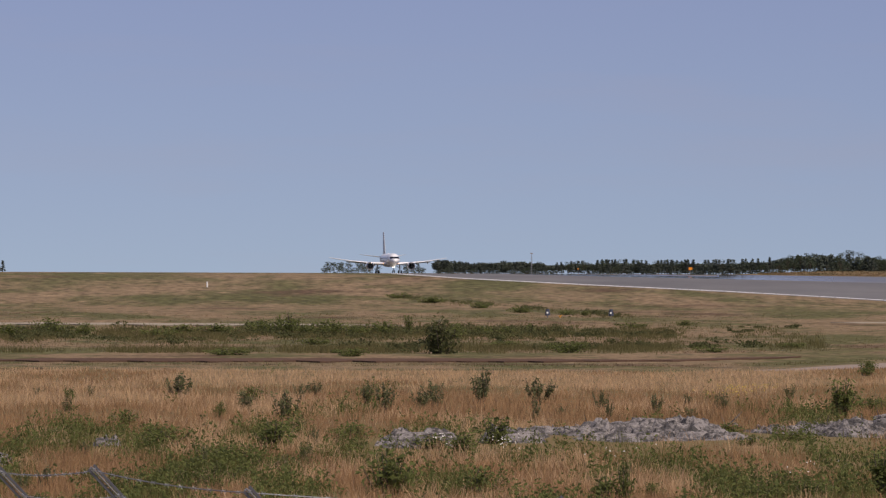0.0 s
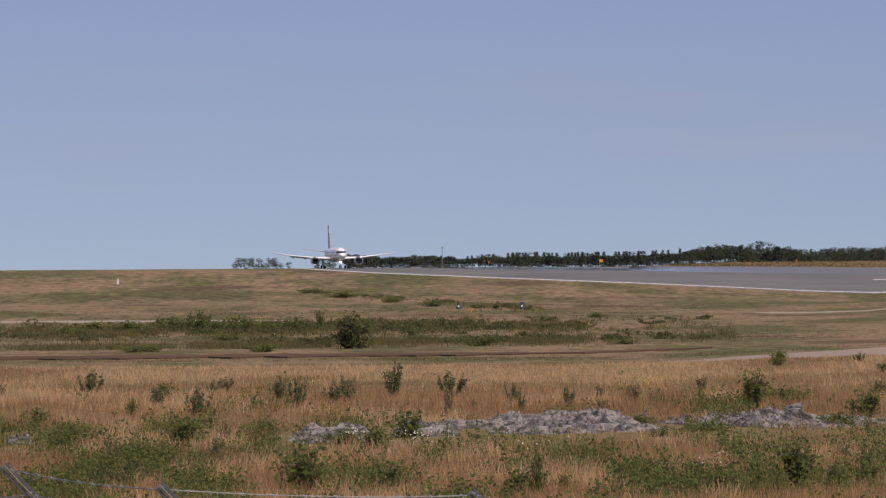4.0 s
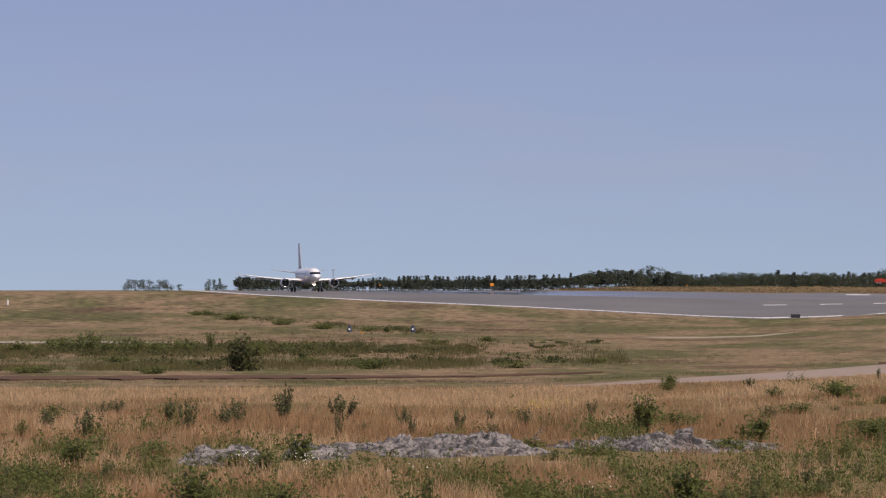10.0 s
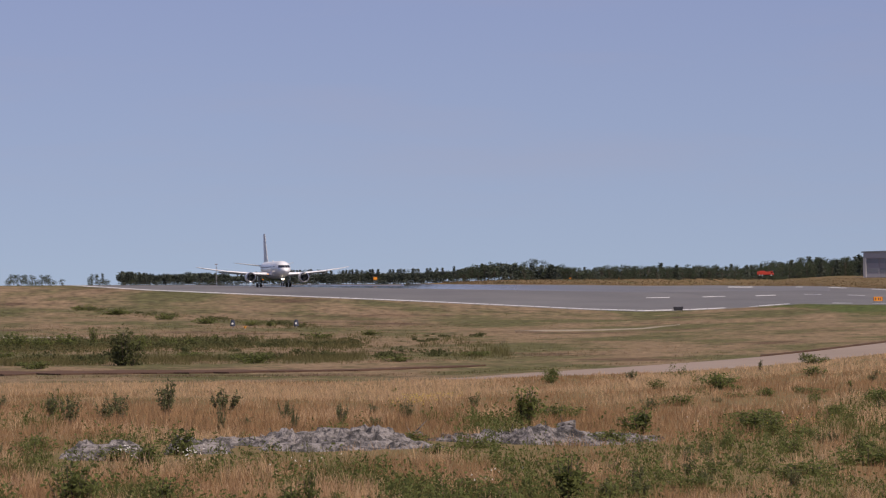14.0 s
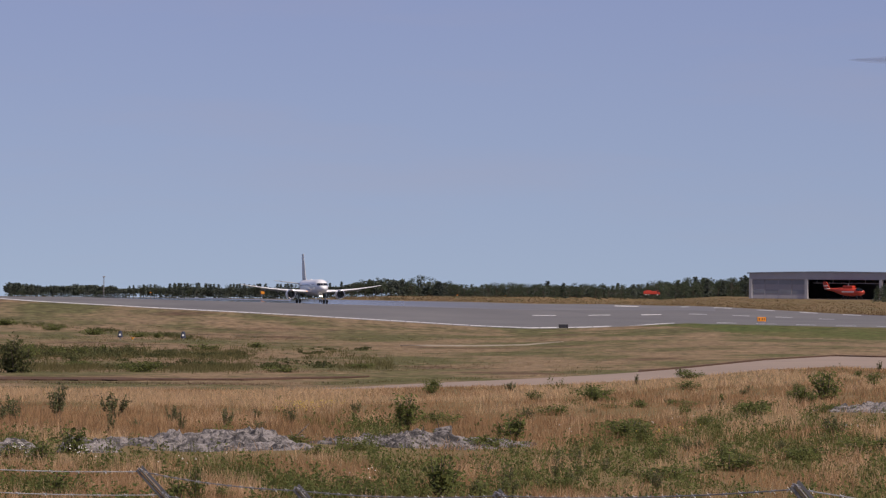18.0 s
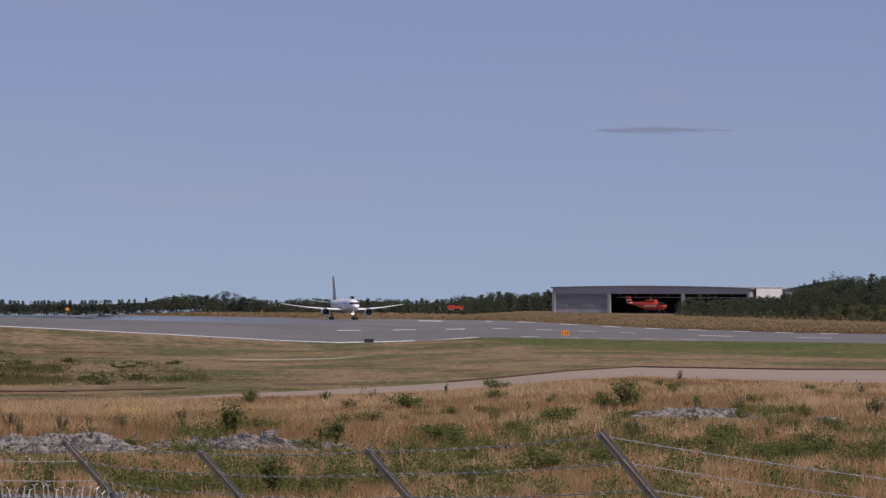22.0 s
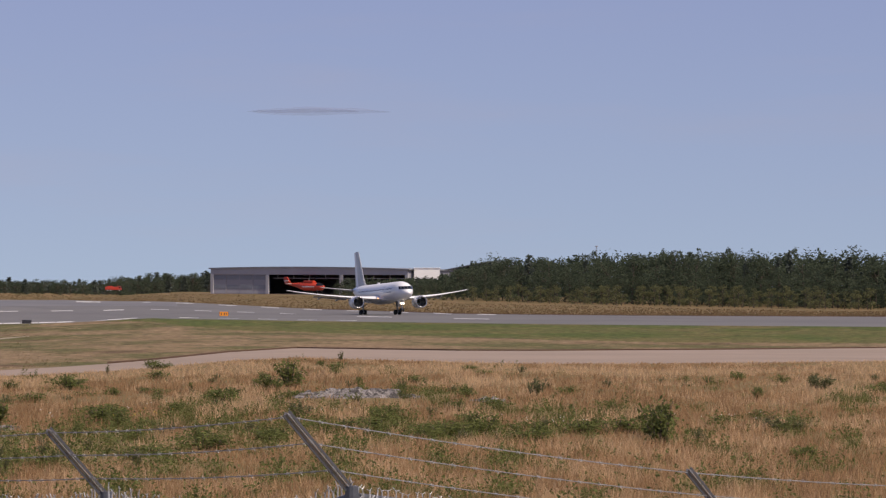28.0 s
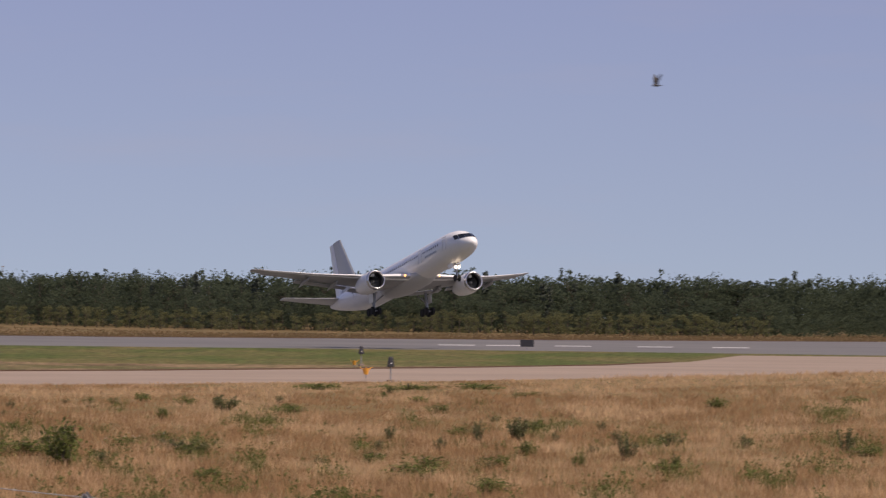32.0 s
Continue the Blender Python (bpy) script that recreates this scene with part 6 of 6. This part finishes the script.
def rank_growth():
    """Low thickets along the shallow ditches of the western grassland, leaf by leaf."""
    g = np.random.default_rng(8)
    v, f, n = [], [], 0
    for k in range(520):
        q = g.random()
        if q < 0.62:
            b = g.uniform(-1250, 380)
            d = np.interp(b, [-600, -350], [130, 124]) + 6 * noise.noise((b * 0.004, 0, 1)) + g.normal() * 6
            h = g.uniform(0.12, 0.42) * (1.0 + 1.2 * max(0.0, noise.noise((b * 0.013, 6, 0)))) * (1.0 if b < -40 else 0.5)
            ok = noise.noise((b * 0.009, 3, d * 0.05)) > np.interp(b, [-100, 60], [-0.22, 0.1])
        elif q < 0.85:
            b = g.uniform(-520, 330)
            d = 150 - 0.012 * b + g.normal() * 3
            h = g.uniform(0.12, 0.35)
            ok = noise.noise((b * 0.011, 9, d * 0.1)) > 0.0
        else:
            b = g.uniform(-360, 60)
            d = 60 + 0.08 * (b + 360) + g.normal() * 1.5
            h = g.uniform(0.2, 0.6)
            ok = noise.noise((b * 0.012, 15, 0)) > -0.1
        if not ok:
            continue
        p = spot(b, d)
        w = h * g.uniform(1.2, 2.6)
        cs = np.array([(p.x + g.normal() * w * 0.5, p.y + g.normal() * w * 0.5, p.z + h * g.uniform(0.2, 0.6)) for _ in range(3)])
        vv, ff = leaf_cloud(g, cs, np.array([(w * 0.6, w * 0.6, h * 0.42)] * 3), 90, 0.07)
        f.append(ff + n)
        v.append(vv)
        n += len(vv)
    tagged(new("ditch_weeds", from_arrays("ditch_weeds", np.concatenate(v), np.concatenate(f), [M["thicket"]])), "rank dark green weeds along the ditch", "weeds", kind="stuff")


rank_growth()


def wild_flowers(name, material, spots, label):
    g = np.random.default_rng(len(name))
    v, f = [], []
    for b, d, n, spread in spots:
        for k in range(n):
            p = spot(b + g.normal() * spread, d + g.normal() * 3, g.uniform(0.16, 0.3))
            c, s, z = 0.012, 0.012, 0.004
            i = len(v)
            v += [(p.x - c, p.y, p.z), (p.x, p.y - s, p.z + z), (p.x + c, p.y, p.z), (p.x, p.y, p.z + c * 1.6)]
            f.append((i, i + 1, i + 2, i + 3))
    tagged(new(name, from_arrays(name, np.array(v), np.array(f), [material])), label, "flowers", kind="stuff")


wild_flowers("white_flowers", M["flower_white"], [(-150, 345, 22, 14), (-260, 338, 14, 10), (60, 360, 10, 30), (420, 400, 10, 40), (900, 330, 12, 60), (1500, 395, 14, 60), (2250, 410, 16, 80), (2700, 390, 12, 90)], "small white daisies among the grass")
wild_flowers("yellow_flowers", M["flower_yellow"], [(260, 246, 60, 25), (300, 240, 30, 30), (2480, 400, 10, 12), (1000, 350, 14, 60)], "small yellow flowers among the grass")


# ---- what moves ----
FLIGHT = [
    (0.0, -63.51, 1347.76, -0.04, -0.30, 0.00, 7.70),
    (0.5, -61.90, 1340.28, -0.03, -0.30, 0.00, 7.69),
    (1.0, -60.69, 1334.76, -0.03, -0.30, 0.00, 7.68),
    (1.5, -59.21, 1326.01, -0.02, -0.31, 0.00, 7.67),
    (2.0, -57.17, 1320.58, -0.02, -0.31, 0.00, 7.64),
    (2.5, -55.08, 1310.92, -0.01, -0.31, 0.00, 7.63),
    (4.5, -47.75, 1274.28, 0.02, -0.32, 0.00, 7.55),
    (5.0, -45.69, 1264.68, 0.02, -0.32, 0.00, 7.53),
    (5.5, -43.66, 1253.16, 0.03, -0.33, 0.00, 7.51),
    (6.0, -41.42, 1242.52, 0.04, -0.33, 0.00, 7.48),
    (6.5, -39.27, 1230.72, 0.05, -0.33, 0.00, 7.46),
    (7.0, -37.23, 1219.68, 0.06, -0.33, 0.00, 7.44),
    (7.5, -34.88, 1208.77, 0.06, -0.33, 0.00, 7.41),
    (8.0, -32.29, 1195.83, 0.07, -0.34, 0.00, 7.37),
    (8.5, -29.98, 1183.72, 0.08, -0.34, 0.00, 7.35),
    (9.0, -27.55, 1170.95, 0.09, -0.34, 0.00, 7.32),
    (9.5, -24.84, 1158.15, 0.10, -0.34, 0.00, 7.28),
    (10.0, -22.12, 1144.98, 0.11, -0.35, 0.00, 7.23),
    (10.5, -19.48, 1131.12, 0.12, -0.35, 0.00, 7.20),
    (11.0, -16.64, 1119.05, 0.13, -0.35, 0.00, 7.15),
    (11.5, -13.79, 1103.68, 0.14, -0.35, 0.00, 7.11),
    (12.0, -10.90, 1088.16, 0.16, -0.35, 0.00, 7.06),
    (12.5, -7.95, 1075.10, 0.17, -0.36, 0.00, 7.01),
    (13.0, -5.12, 1060.96, 0.18, -0.36, 0.00, 6.97),
    (13.5, -2.32, 1045.38, 0.16, -0.36, 0.00, 6.86),
    (15.5, 14.62, 1069.16, 0.03, -0.37, 0.00, 6.21),
    (16.0, 21.87, 1133.19, -0.19, -0.37, 0.00, 5.96),
    (16.5, 28.77, 1189.05, -0.36, -0.38, 0.00, 5.72),
    (17.0, 33.04, 1170.21, -0.48, -0.38, 0.00, 5.58),
    (17.5, 37.34, 1149.71, -0.59, -0.38, 0.00, 5.42),
    (18.0, 41.02, 1126.78, -0.66, -0.38, 0.00, 5.29),
    (18.5, 44.60, 1106.14, -0.65, -0.38, 0.00, 5.22),
    (19.0, 49.39, 1082.29, -0.63, -0.39, 0.00, 5.08),
    (19.5, 52.95, 1059.18, -0.62, -0.39, 0.00, 5.01),
    (20.0, 59.25, 1076.63, -0.64, -0.39, 0.00, 4.90),
    (20.5, 69.29, 1134.31, -0.80, -0.39, 0.00, 4.75),
    (21.0, 87.91, 1193.96, -1.01, -0.40, 0.00, 4.22),
    (21.5, 103.28, 1253.37, -0.97, -0.40, 0.00, 3.93),
    (22.0, 115.01, 1269.41, -1.03, -0.40, 0.00, 3.77),
    (22.5, 117.13, 1227.33, -1.21, -0.50, 0.00, 3.71),
    (23.0, 119.84, 1187.30, -1.31, -0.60, 0.00, 3.61),
    (23.5, 123.47, 1154.13, -1.48, -0.70, 0.00, 3.51),
    (24.0, 126.75, 1120.07, -1.89, -0.80, 0.00, 3.40),
    (24.5, 129.75, 1085.96, -1.75, -0.87, -0.08, 3.40),
    (26.5, 143.73, 946.01, -1.98, -1.13, -0.40, 3.41),
    (27.0, 147.28, 913.68, -2.02, -1.33, -0.47, 3.42),
    (27.5, 150.76, 878.31, -2.07, -1.47, -0.53, 3.43),
    (28.0, 154.21, 843.37, -2.11, -1.60, -0.60, 3.45),
    (28.5, 148.51, 763.90, -1.90, -2.82, -0.50, 3.55),
    (29.0, 152.27, 730.59, -1.90, -5.10, -0.66, 3.57),
    (29.5, 154.80, 689.98, -1.64, -7.20, -0.91, 3.60),
    (30.0, 156.94, 648.88, -1.16, -9.00, -1.27, 3.64),
    (30.5, 160.35, 612.18, -0.71, -9.75, -1.20, 3.68),
    (31.0, 163.21, 573.55, 0.47, -10.10, -1.14, 3.73),
    (31.5, 166.06, 537.41, 1.78, -11.05, -0.57, 3.79),
    (32.0, 169.82, 500.15, 3.31, -11.80, 0.00, 3.85),
]


DRIFT = [(0, 90, 70), (15.5, 70, 62), (19.5, 48, 50), (20.5, 30, 36), (21.5, 8, 6), (22.5, 0, -1), (24, 0, -4), (28, 0, 0), (32, 0, 0)]


def motions():
    walk(airliner, [(t, pose(x, y, z, tilt, bank, turn)) for t, x, y, z, tilt, bank, turn in FLIGHT])
    # the wings bend upwards as they take the load
    for wing in [c for c in airliner.children if c.name.split(".")[0] == "wing"]:
        s = 1 if wing.bound_box[6][0] > 10 else -1
        root = Matrix.Translation((s * 1.5, 0, 2.9))
        walk(wing, [(t, root @ Matrix.Rotation(radians(-s * q), 4, "Y") @ root.inverted()) for t, q in ((0, -1.6), (20, -1.8), (26, -1.8), (28.6, -1.2), (29.5, 0.3), (30.5, 1.4), (31, 1.5), (32, 0.6))])
    # the main legs extend as the weight comes off them
    for gear in [c for c in airliner.children if c.name.split(".")[0] == "main_gear"]:
        walk(gear, [(t, Matrix.Translation((0, 0, -q))) for t, q in ((0, 0.15), (28.6, 0.15), (30.0, 0.33), (30.5, 0.42), (31, 0.5), (32, 0.55))])
    # the cloud bar drifts slowly
    at = cloud_bar.matrix_basis.copy()
    walk(cloud_bar, [(t, Matrix.Translation((dx, 0, dz)) @ at) for t, dx, dz in DRIFT])
    # the bird crosses near the end, its wings beating
    rows = []
    for t, b, up in ((0, 6600, 760), (31.0, 5110, 700), (31.5, 4700, 692), (32.0, 4245, 674)):
        a = azimuth(b)
        rows.append((t, Matrix.Translation((190 * math.sin(a), 190 * math.cos(a), EYE + up * 0.605 / LENS * 190)) @ pose(0, 0, 0, 0, 0, 20)))
    walk(bird, rows)
    for wing, s in zip(bird_wings, (1, -1)):
        beat = [(0, 0)] + [(30.9 + 0.2 * k, (38, -22)[k % 2]) for k in range(6)]
        walk(wing, [(t, pose(0, 0, 0, s * q)) for t, q in beat] + [(32.0, pose(0, 0, 0, s * 68))])


motions()
